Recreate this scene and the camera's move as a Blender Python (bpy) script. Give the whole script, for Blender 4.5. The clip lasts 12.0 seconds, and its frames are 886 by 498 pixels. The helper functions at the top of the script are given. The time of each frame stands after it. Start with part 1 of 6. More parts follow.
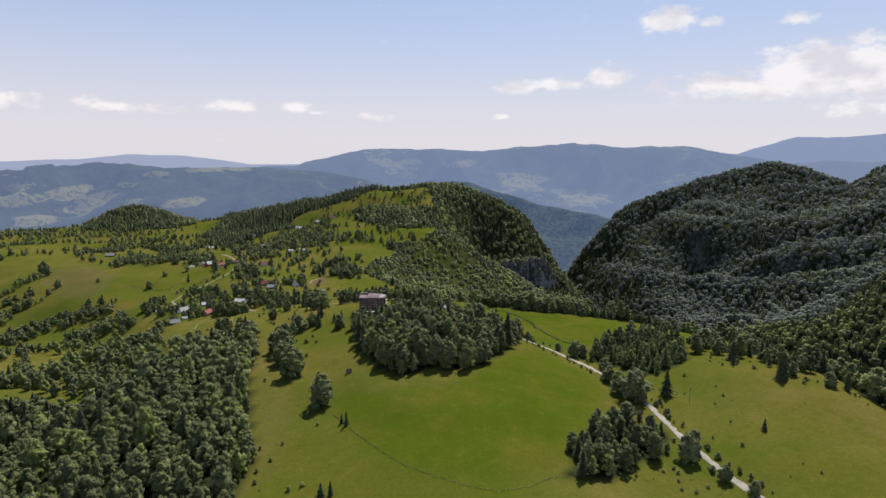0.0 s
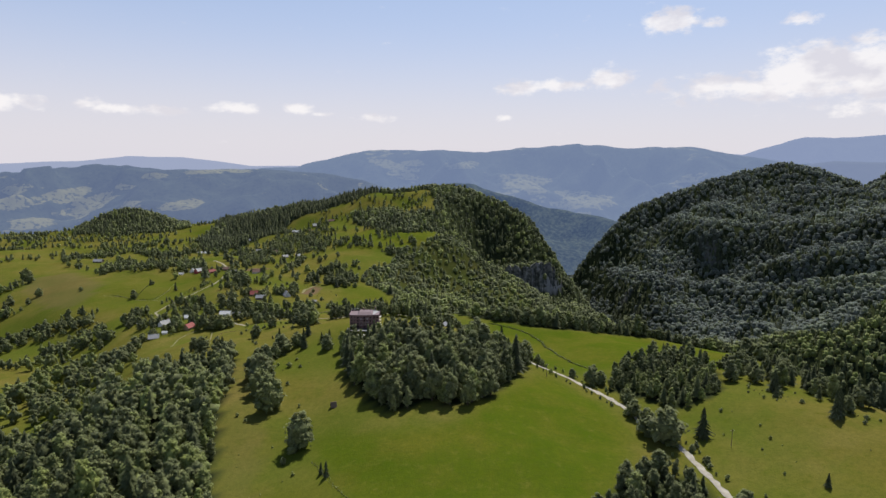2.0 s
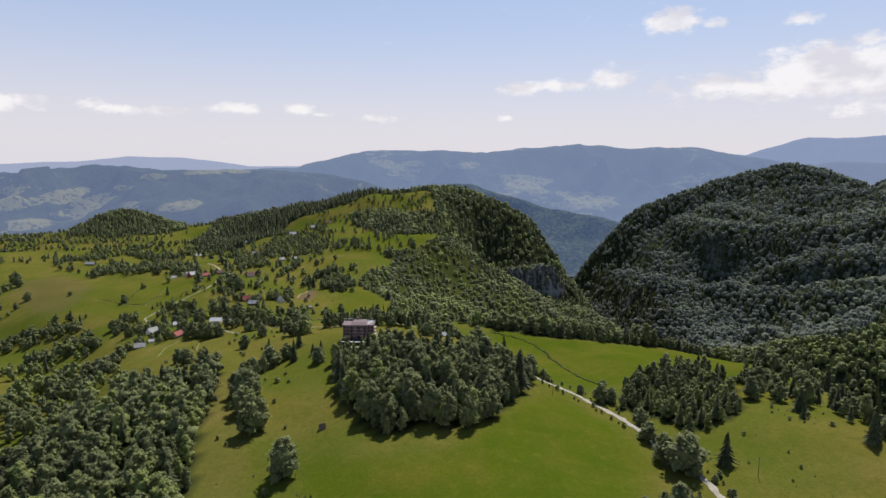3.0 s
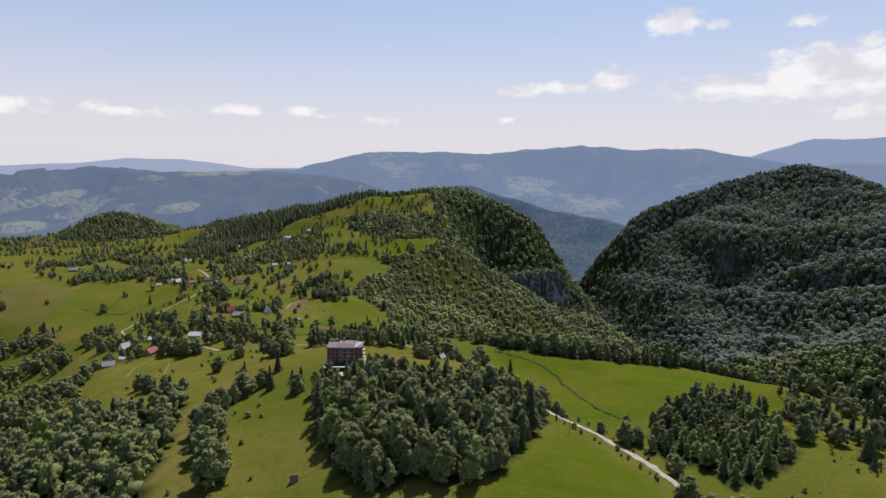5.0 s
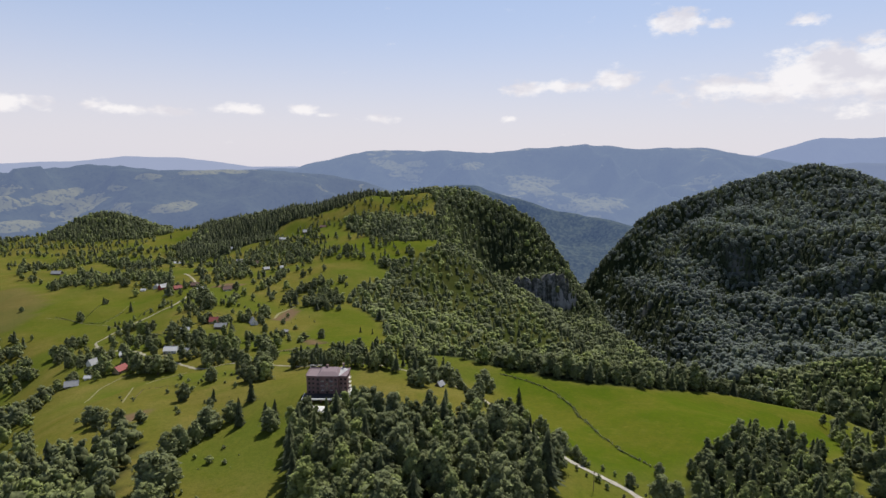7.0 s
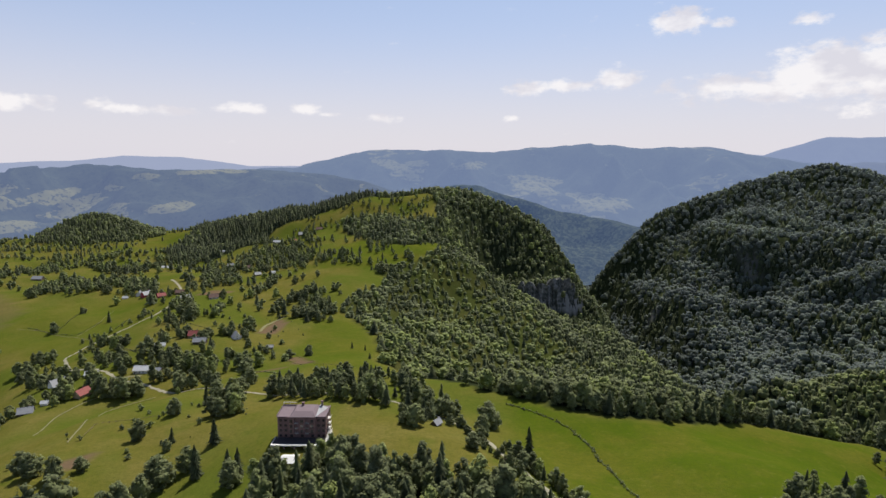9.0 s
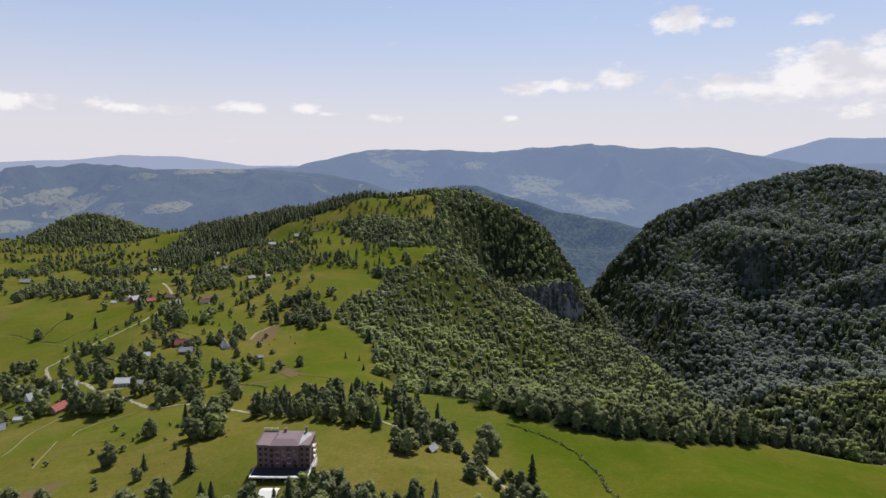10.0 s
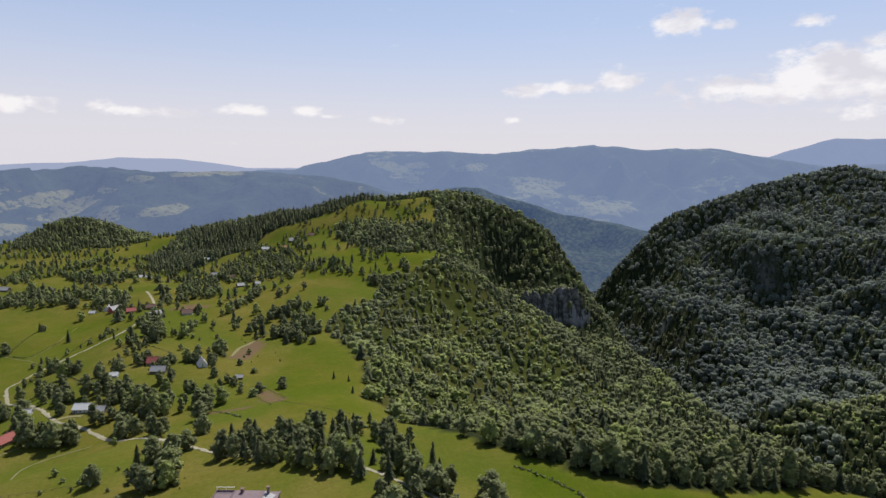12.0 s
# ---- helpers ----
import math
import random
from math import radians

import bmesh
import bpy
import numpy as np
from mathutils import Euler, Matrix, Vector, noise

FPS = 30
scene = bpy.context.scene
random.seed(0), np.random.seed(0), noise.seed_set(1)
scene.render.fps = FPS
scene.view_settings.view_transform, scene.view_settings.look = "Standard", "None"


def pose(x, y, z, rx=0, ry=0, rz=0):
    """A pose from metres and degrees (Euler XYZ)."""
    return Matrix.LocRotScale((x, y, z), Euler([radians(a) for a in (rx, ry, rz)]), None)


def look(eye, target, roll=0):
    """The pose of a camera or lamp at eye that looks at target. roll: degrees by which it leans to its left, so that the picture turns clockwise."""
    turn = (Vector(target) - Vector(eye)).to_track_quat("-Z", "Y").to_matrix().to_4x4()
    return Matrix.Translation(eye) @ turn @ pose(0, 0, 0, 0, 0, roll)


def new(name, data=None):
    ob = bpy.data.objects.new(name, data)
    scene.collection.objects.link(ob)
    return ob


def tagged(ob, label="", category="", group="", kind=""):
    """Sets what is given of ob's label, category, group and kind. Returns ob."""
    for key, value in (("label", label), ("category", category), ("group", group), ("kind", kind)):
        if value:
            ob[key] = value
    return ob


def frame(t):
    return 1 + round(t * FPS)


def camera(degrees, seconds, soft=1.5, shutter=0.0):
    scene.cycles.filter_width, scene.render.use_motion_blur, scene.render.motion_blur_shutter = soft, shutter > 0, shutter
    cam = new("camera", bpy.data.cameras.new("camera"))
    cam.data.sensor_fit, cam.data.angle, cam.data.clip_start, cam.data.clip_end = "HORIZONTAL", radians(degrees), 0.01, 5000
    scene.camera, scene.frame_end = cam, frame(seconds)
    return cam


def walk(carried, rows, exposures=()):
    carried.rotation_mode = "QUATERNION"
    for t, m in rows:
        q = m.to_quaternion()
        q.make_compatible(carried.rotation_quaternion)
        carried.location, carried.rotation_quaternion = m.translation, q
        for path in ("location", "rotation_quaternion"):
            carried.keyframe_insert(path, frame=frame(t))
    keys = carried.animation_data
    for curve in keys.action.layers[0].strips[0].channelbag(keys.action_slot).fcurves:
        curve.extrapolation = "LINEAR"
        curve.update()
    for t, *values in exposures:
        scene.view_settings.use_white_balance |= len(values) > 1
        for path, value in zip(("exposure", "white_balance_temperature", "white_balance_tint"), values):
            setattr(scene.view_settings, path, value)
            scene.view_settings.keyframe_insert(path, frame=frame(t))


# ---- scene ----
cam = camera(74.0, 12.0)
PATH = [
    (0, (-0.445, 0.185, 114.978), (-0.447, 2.162, 114.676), 0.6),
    (0.5, (-0.056, 12.644, 115.229), (-0.06, 14.622, 114.927), 0.6),
    (1, (0.709, 24.964, 115.144), (0.703, 26.942, 114.845), 0.6),
    (1.5, (1.057, 37.406, 115.16), (1.05, 39.383, 114.863), 0.6),
    (2, (1.66, 49.766, 115.322), (1.649, 51.744, 115.024), 0.5),
    (2.5, (2.004, 62.638, 115.618), (1.991, 64.615, 115.321), 0.5),
    (3, (2.887, 75.783, 115.591), (2.873, 77.761, 115.294), 0.5),
    (5, (4.755, 126.996, 114.139), (4.735, 128.975, 113.848), 0.5),
    (5.5, (4.799, 140.44, 113.753), (4.779, 142.418, 113.461), 0.5),
    (6, (4.909, 153.215, 113.787), (4.888, 155.193, 113.494), 0.6),
    (6.5, (5.363, 165.937, 114.001), (5.339, 167.915, 113.707), 0.6),
    (7, (5.844, 178.409, 114.182), (5.818, 180.387, 113.887), 0.6),
    (9, (7.496, 228.96, 114.61), (7.463, 230.938, 114.313), 0.6),
    (9.5, (8.108, 240.706, 115.47), (8.074, 242.683, 115.173), 0.7),
    (10, (8.747, 252.61, 116.401), (8.715, 254.588, 116.103), 0.7),
    (10.5, (9.217, 265.149, 116.318), (9.185, 267.126, 116.021), 0.7),
    (11, (10.09, 276.67, 116.357), (10.056, 278.648, 116.061), 0.7),
    (11.5, (10.232, 289.12, 115.623), (10.197, 291.098, 115.327), 0.7),
    (12, (10.613, 300.394, 114.585), (10.576, 302.373, 114.294), 0.6),
]
walk(cam, [(t, look(eye, target, roll)) for t, eye, target, roll in PATH])

SKY_GAIN, SUN_POWER = 0.105, 4.5
PASTURE_A, PASTURE_B, PASTURE_C = (0.134, 0.118, 0.024), (0.162, 0.135, 0.036), (0.092, 0.110, 0.016)
MOWN_A, MOWN_B, MOWN_C = (0.060, 0.094, 0.006), (0.085, 0.106, 0.009), (0.123, 0.113, 0.017)

# ---- world and sun ----
SUN_DIR = Vector((0.20, 0.53, 0.83)).normalized()
world = bpy.data.worlds.new("sky")
scene.world = world
world.use_nodes = True
wt = world.node_tree
wt.nodes.clear()


def dress(n, values):
    """Sets the given menu values of a shader node."""
    if "data_type" in values:
        n.data_type = values["data_type"]
    if "blend_type" in values:
        n.blend_type = values["blend_type"]
    if "operation" in values:
        n.operation = values["operation"]
    if "interpolation_type" in values:
        n.interpolation_type = values["interpolation_type"]
    if "noise_dimensions" in values:
        n.noise_dimensions = values["noise_dimensions"]
    if "attribute_name" in values:
        n.attribute_name = values["attribute_name"]
    if "sky_type" in values:
        n.sky_type, n.sun_disc = values["sky_type"], values["sun_disc"]
    return n


def wnode(kind, **values):
    return dress(wt.nodes.new(kind), values)


def wlink(a, b):
    wt.links.new(a, b)


sky = wnode("ShaderNodeTexSky", sky_type="NISHITA", sun_disc=False)
sky.sun_elevation = math.asin(SUN_DIR.z)
sky.sun_rotation = math.atan2(SUN_DIR.x, SUN_DIR.y)
sky.air_density, sky.dust_density, sky.ozone_density, sky.altitude = 1.0, 1.0, 1.5, 900
tint = wnode("ShaderNodeMix", data_type="RGBA", blend_type="MULTIPLY")
tint.inputs["Factor"].default_value = 1.0
tint.inputs["B"].default_value = (SKY_GAIN * 1.04, SKY_GAIN, SKY_GAIN * 0.98, 1)
wlink(sky.outputs["Color"], tint.inputs["A"])
# direction as azimuth (to the right of +y) and elevation, in radians
coord = wnode("ShaderNodeTexCoord")
sep = wnode("ShaderNodeSeparateXYZ")
wlink(coord.outputs["Generated"], sep.inputs[0])
az = wnode("ShaderNodeMath", operation="ARCTAN2")
wlink(sep.outputs["X"], az.inputs[0])
wlink(sep.outputs["Y"], az.inputs[1])
el = wnode("ShaderNodeMath", operation="ARCSINE")
wlink(sep.outputs["Z"], el.inputs[0])
ae = wnode("ShaderNodeCombineXYZ")
wlink(az.outputs[0], ae.inputs[0])
wlink(el.outputs[0], ae.inputs[1])
# pale haze low over the horizon
haze_amount = wnode("ShaderNodeMapRange", interpolation_type="SMOOTHSTEP")
wlink(el.outputs[0], haze_amount.inputs["Value"])
for k, v in (("From Min", -0.02), ("From Max", 0.60), ("To Min", 0.97), ("To Max", 0.0)):
    haze_amount.inputs[k].default_value = v
hazed = wnode("ShaderNodeMix", data_type="RGBA")
wlink(haze_amount.outputs["Result"], hazed.inputs["Factor"])
wlink(tint.outputs["Result"], hazed.inputs["A"])
airy = wnode("ShaderNodeMapRange", interpolation_type="SMOOTHSTEP")
wlink(el.outputs[0], airy.inputs["Value"])
airy.inputs["From Min"].default_value, airy.inputs["From Max"].default_value = 0.02, 0.26
air_tint = wnode("ShaderNodeMix", data_type="RGBA")
wlink(airy.outputs["Result"], air_tint.inputs["Factor"])
air_tint.inputs["A"].default_value, air_tint.inputs["B"].default_value = (0.675, 0.650, 0.705, 1), (0.455, 0.540, 0.760, 1)
wlink(air_tint.outputs["Result"], hazed.inputs["B"])
# fair-weather clouds: centre azimuth, elevation, half width, half height, thickness
CLOUDS = [
    (0.345, 0.212, 0.042, 0.018, 1.0), (0.405, 0.203, 0.018, 0.010, 0.7), (0.520, 0.200, 0.030, 0.009, 0.9), (0.605, 0.165, 0.032, 0.010, 0.7),
    (0.118, 0.118, 0.040, 0.013, 0.9), (0.195, 0.122, 0.050, 0.010, 0.8), (0.262, 0.130, 0.034, 0.020, 0.9),
    (0.430, 0.112, 0.100, 0.021, 0.8), (0.545, 0.130, 0.060, 0.032, 1.25), (0.625, 0.120, 0.075, 0.036, 1.2), (0.50, 0.108, 0.09, 0.018, 1.0), (0.60, 0.080, 0.10, 0.016, 0.6),
]
LOW_CLOUDS = [
    (-0.650, 0.074, 0.050, 0.011, 1.0), (-0.475, 0.071, 0.075, 0.007, 0.9), (-0.545, 0.076, 0.022, 0.010, 0.8), (-0.340, 0.078, 0.050, 0.008, 0.8),
    (-0.240, 0.082, 0.026, 0.009, 1.0), (-0.205, 0.072, 0.022, 0.005, 0.7), (-0.122, 0.068, 0.028, 0.007, 0.9), (0.095, 0.070, 0.020, 0.005, 0.6),
    (1.3, 0.16, 0.20, 0.05, 1.0), (2.2, 0.20, 0.26, 0.06, 1.0), (3.0, 0.14, 0.16, 0.04, 1.0), (-1.4, 0.18, 0.22, 0.05, 1.0), (-2.4, 0.15, 0.24, 0.05, 1.0),
]
puff = wnode("ShaderNodeTexNoise", noise_dimensions="2D")
puff.inputs["Scale"].default_value, puff.inputs["Detail"].default_value, puff.inputs["Roughness"].default_value = 26, 7, 0.62
stretch = wnode("ShaderNodeVectorMath", operation="MULTIPLY")
stretch.inputs[1].default_value = (1.0, 2.0, 1.0)
wlink(ae.outputs[0], stretch.inputs[0])
wlink(stretch.outputs[0], puff.inputs["Vector"])
cover = None
for a, e, w, h, thick in CLOUDS + LOW_CLOUDS:
    off = wnode("ShaderNodeVectorMath", operation="SUBTRACT")
    off.inputs[1].default_value = (a, e, 0)
    wlink(ae.outputs[0], off.inputs[0])
    size = wnode("ShaderNodeVectorMath", operation="MULTIPLY")
    size.inputs[1].default_value = (1 / w, 1 / h, 0)
    wlink(off.outputs[0], size.inputs[0])
    dist = wnode("ShaderNodeVectorMath", operation="LENGTH")
    wlink(size.outputs[0], dist.inputs[0])
    fall = wnode("ShaderNodeMapRange")
    wlink(dist.outputs["Value"], fall.inputs["Value"])
    for k, v in (("From Min", 0.0), ("From Max", 1.7), ("To Min", thick), ("To Max", 0.0)):
        fall.inputs[k].default_value = v
    if cover is None:
        cover = fall.outputs["Result"]
    else:
        most = wnode("ShaderNodeMath", operation="MAXIMUM")
        wlink(cover, most.inputs[0])
        wlink(fall.outputs["Result"], most.inputs[1])
        cover = most.outputs[0]
bite = wnode("ShaderNodeMath", operation="MULTIPLY_ADD")
wlink(puff.outputs["Fac"], bite.inputs[0])
bite.inputs[1].default_value, bite.inputs[2].default_value = 1.3, -0.88
sumc = wnode("ShaderNodeMath", operation="ADD")
wlink(cover, sumc.inputs[0])
wlink(bite.outputs[0], sumc.inputs[1])
cloud_mask = wnode("ShaderNodeMapRange", interpolation_type="SMOOTHSTEP")
wlink(sumc.outputs[0], cloud_mask.inputs["Value"])
for k, v in (("From Min", 0.0), ("From Max", 0.50), ("To Min", 0.0), ("To Max", 0.85)):
    cloud_mask.inputs[k].default_value = v
clouded = wnode("ShaderNodeMix", data_type="RGBA")
wlink(cloud_mask.outputs["Result"], clouded.inputs["Factor"])
wlink(hazed.outputs["Result"], clouded.inputs["A"])
body = wnode("ShaderNodeTexNoise", noise_dimensions="2D")
body.inputs["Scale"].default_value, body.inputs["Detail"].default_value = 15, 4
wlink(stretch.outputs[0], body.inputs["Vector"])
shade = wnode("ShaderNodeMapRange")
wlink(body.outputs["Fac"], shade.inputs["Value"])
shade.inputs["From Min"].default_value, shade.inputs["From Max"].default_value = 0.38, 0.58
lit = wnode("ShaderNodeMix", data_type="RGBA")
wlink(shade.outputs["Result"], lit.inputs["Factor"])
lit.inputs["A"].default_value, lit.inputs["B"].default_value = (0.68, 0.66, 0.71, 1), (0.89, 0.86, 0.86, 1)
wlink(lit.outputs["Result"], clouded.inputs["B"])
back = wnode("ShaderNodeBackground")
wlink(clouded.outputs["Result"], back.inputs["Color"])
back.inputs["Strength"].default_value = 1.0
wout = wnode("ShaderNodeOutputWorld")
wlink(back.outputs[0], wout.inputs[0])

sun = new("sun", bpy.data.lights.new("sun", "SUN"))
sun.data.energy, sun.data.angle, sun.data.color = SUN_POWER, radians(0.53), (1.0, 0.95, 0.86)
sun.matrix_world = look((0, 0, 500), Vector((0, 0, 500)) - SUN_DIR)
scene.view_settings.exposure = 0.13

# ---- materials ----
class Mat:
    """A node material with a few shortcuts."""

    def __init__(self, name, rough=0.9, spec=0.2):
        self.m = bpy.data.materials.new(name)
        self.m.use_nodes = True
        self.t = self.m.node_tree
        self.b = self.t.nodes["Principled BSDF"]
        self.b.inputs["Roughness"].default_value = rough
        self.b.inputs["Specular IOR Level"].default_value = spec

    def n(self, kind, **values):
        n = self.t.nodes.new(kind)
        return dress(n, values)

    def l(self, a, b):
        self.t.links.new(a, b)

    def pos(self):
        return self.n("ShaderNodeNewGeometry").outputs["Position"]

    def noise(self, scale, detail=4, rough=0.55, vec=None):
        n = self.n("ShaderNodeTexNoise")
        n.inputs["Scale"].default_value, n.inputs["Detail"].default_value, n.inputs["Roughness"].default_value = scale, detail, rough
        self.l(vec or self.pos(), n.inputs["Vector"])
        return n.outputs["Fac"]

    def ramp(self, fac, stops):
        r = self.n("ShaderNodeValToRGB")
        e = r.color_ramp.elements
        while len(e) < len(stops):
            e.new(0.5)
        for x, (p, c) in zip(e, stops):
            x.position, x.color = p, (*c, 1) if len(c) == 3 else c
        self.l(fac, r.inputs["Fac"])
        return r.outputs["Color"]

    def mix(self, fac, a, b, blend="MIX"):
        m = self.n("ShaderNodeMix", data_type="RGBA", blend_type=blend)
        for sock, v in (("Factor", fac), ("A", a), ("B", b)):
            s = [i for i in m.inputs if i.name == sock and (i.type == "RGBA" or sock == "Factor" and i.type == "VALUE")][0]
            if isinstance(v, (int, float)):
                s.default_value = v
            elif isinstance(v, tuple):
                s.default_value = (*v, 1)
            else:
                self.l(v, s)
        return [o for o in m.outputs if o.type == "RGBA"][0]

    def attr(self, name, what="Color"):
        return self.n("ShaderNodeAttribute", attribute_name=name).outputs[what]

    def bump(self, fac, strength, dist):
        b = self.n("ShaderNodeBump")
        b.inputs["Strength"].default_value, b.inputs["Distance"].default_value = strength, dist
        self.l(fac, b.inputs["Height"])
        self.l(b.outputs[0], self.b.inputs["Normal"])

    def color(self, c):
        if isinstance(c, tuple):
            self.b.inputs["Base Color"].default_value = (*c, 1)
        else:
            self.l(c, self.b.inputs["Base Color"])
        return self


def plain(name, c, rough=0.8, spec=0.3, grain=0.18, scale=1.2, metal=0.0):
    """A painted or weathered surface with two scales of wear."""
    m = Mat(name, rough, spec)
    a = m.noise(scale, 5, 0.6)
    f = m.noise(scale * 9, 3, 0.6)
    both = m.mix(0.4, a, f)
    lo, hi = tuple(v * (1 - grain) for v in c), tuple(min(1, v * (1 + grain)) for v in c)
    m.color(m.ramp(both, [(0.3, lo), (0.7, hi)]))
    m.bump(f, 0.3, 0.02)
    m.b.inputs["Metallic"].default_value = metal
    return m.m


def ground_material():
    m = Mat("meadow_ground", 1.0, 0.0)
    big, mid, fine, tuft = m.noise(0.012, 4), m.noise(0.06, 5, 0.6), m.noise(0.5, 4, 0.65), m.noise(1.6, 3, 0.6)
    pasture = m.mix(m.ramp(m.noise(0.028, 5, 0.62), [(0.42, (0, 0, 0)), (0.62, (1, 1, 1))]), PASTURE_A, PASTURE_B)
    pasture = m.mix(m.ramp(mid, [(0.52, (0, 0, 0)), (0.68, (0.6, 0.6, 0.6))]), pasture, PASTURE_C)
    pasture = m.mix(m.ramp(big, [(0.42, (0, 0, 0)), (0.62, (1, 1, 1))]), pasture, PASTURE_C)
    mown = m.mix(m.ramp(mid, [(0.3, (0, 0, 0)), (0.7, (1, 1, 1))]), MOWN_A, MOWN_B)
    mown = m.mix(m.ramp(m.noise(0.022, 6, 0.62), [(0.46, (0, 0, 0)), (0.62, (0.6, 0.6, 0.6))]), mown, MOWN_C)
    parts = m.n("ShaderNodeSeparateColor")
    m.l(m.attr("cover"), parts.inputs[0])
    c = m.mix(parts.outputs["Red"], pasture, mown)
    c = m.mix(m.ramp(m.mix(0.5, fine, tuft), [(0.40, (0.0, 0.0, 0.0)), (0.66, (0.55, 0.55, 0.55))]), c, (0.044, 0.062, 0.011))
    worn = m.noise(0.16, 6, 0.7)
    c = m.mix(m.ramp(worn, [(0.55, (0, 0, 0)), (0.72, (0.35, 0.35, 0.35))]), c, (0.158, 0.145, 0.030))
    c = m.mix(m.ramp(worn, [(0.30, (0.5, 0.5, 0.5)), (0.44, (0, 0, 0))]), c, (0.060, 0.082, 0.005))
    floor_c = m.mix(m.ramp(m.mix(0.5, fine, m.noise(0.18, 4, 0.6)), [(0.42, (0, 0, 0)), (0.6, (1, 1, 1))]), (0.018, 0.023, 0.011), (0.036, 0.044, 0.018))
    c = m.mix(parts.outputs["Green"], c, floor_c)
    soil = m.mix(fine, (0.17, 0.115, 0.065), (0.10, 0.07, 0.045))
    c = m.mix(parts.outputs["Blue"], c, soil)
    rock = m.mix(m.noise(0.12, 6, 0.7), (0.16, 0.15, 0.14), (0.34, 0.33, 0.31))
    c = m.mix(m.attr("rock", "Fac"), c, rock)
    m.color(c)
    m.bump(m.mix(0.5, fine, tuft), 0.8, 0.45)
    return m.m


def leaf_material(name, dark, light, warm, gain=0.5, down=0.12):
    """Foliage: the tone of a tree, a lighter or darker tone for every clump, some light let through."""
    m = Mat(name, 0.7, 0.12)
    # bluish sheen; its high weight on the far slope acts as haze
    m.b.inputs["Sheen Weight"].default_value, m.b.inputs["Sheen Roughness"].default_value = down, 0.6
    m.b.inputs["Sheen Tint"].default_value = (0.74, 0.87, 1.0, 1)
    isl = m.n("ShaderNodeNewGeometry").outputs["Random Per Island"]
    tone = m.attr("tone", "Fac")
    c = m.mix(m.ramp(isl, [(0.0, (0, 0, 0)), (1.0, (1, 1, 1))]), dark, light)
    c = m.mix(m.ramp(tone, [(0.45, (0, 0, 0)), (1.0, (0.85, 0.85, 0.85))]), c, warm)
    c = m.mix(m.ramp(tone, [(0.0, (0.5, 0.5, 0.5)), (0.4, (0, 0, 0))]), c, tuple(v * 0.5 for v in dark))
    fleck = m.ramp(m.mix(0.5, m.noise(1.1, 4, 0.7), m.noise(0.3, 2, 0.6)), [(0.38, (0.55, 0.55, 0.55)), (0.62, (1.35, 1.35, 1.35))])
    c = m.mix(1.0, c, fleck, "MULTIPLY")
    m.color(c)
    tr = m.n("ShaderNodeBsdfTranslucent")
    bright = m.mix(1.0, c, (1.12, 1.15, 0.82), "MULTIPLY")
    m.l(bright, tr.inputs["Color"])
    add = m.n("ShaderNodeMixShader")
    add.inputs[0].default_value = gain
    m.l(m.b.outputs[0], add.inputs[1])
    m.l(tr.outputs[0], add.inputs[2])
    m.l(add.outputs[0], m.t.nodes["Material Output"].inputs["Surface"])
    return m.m


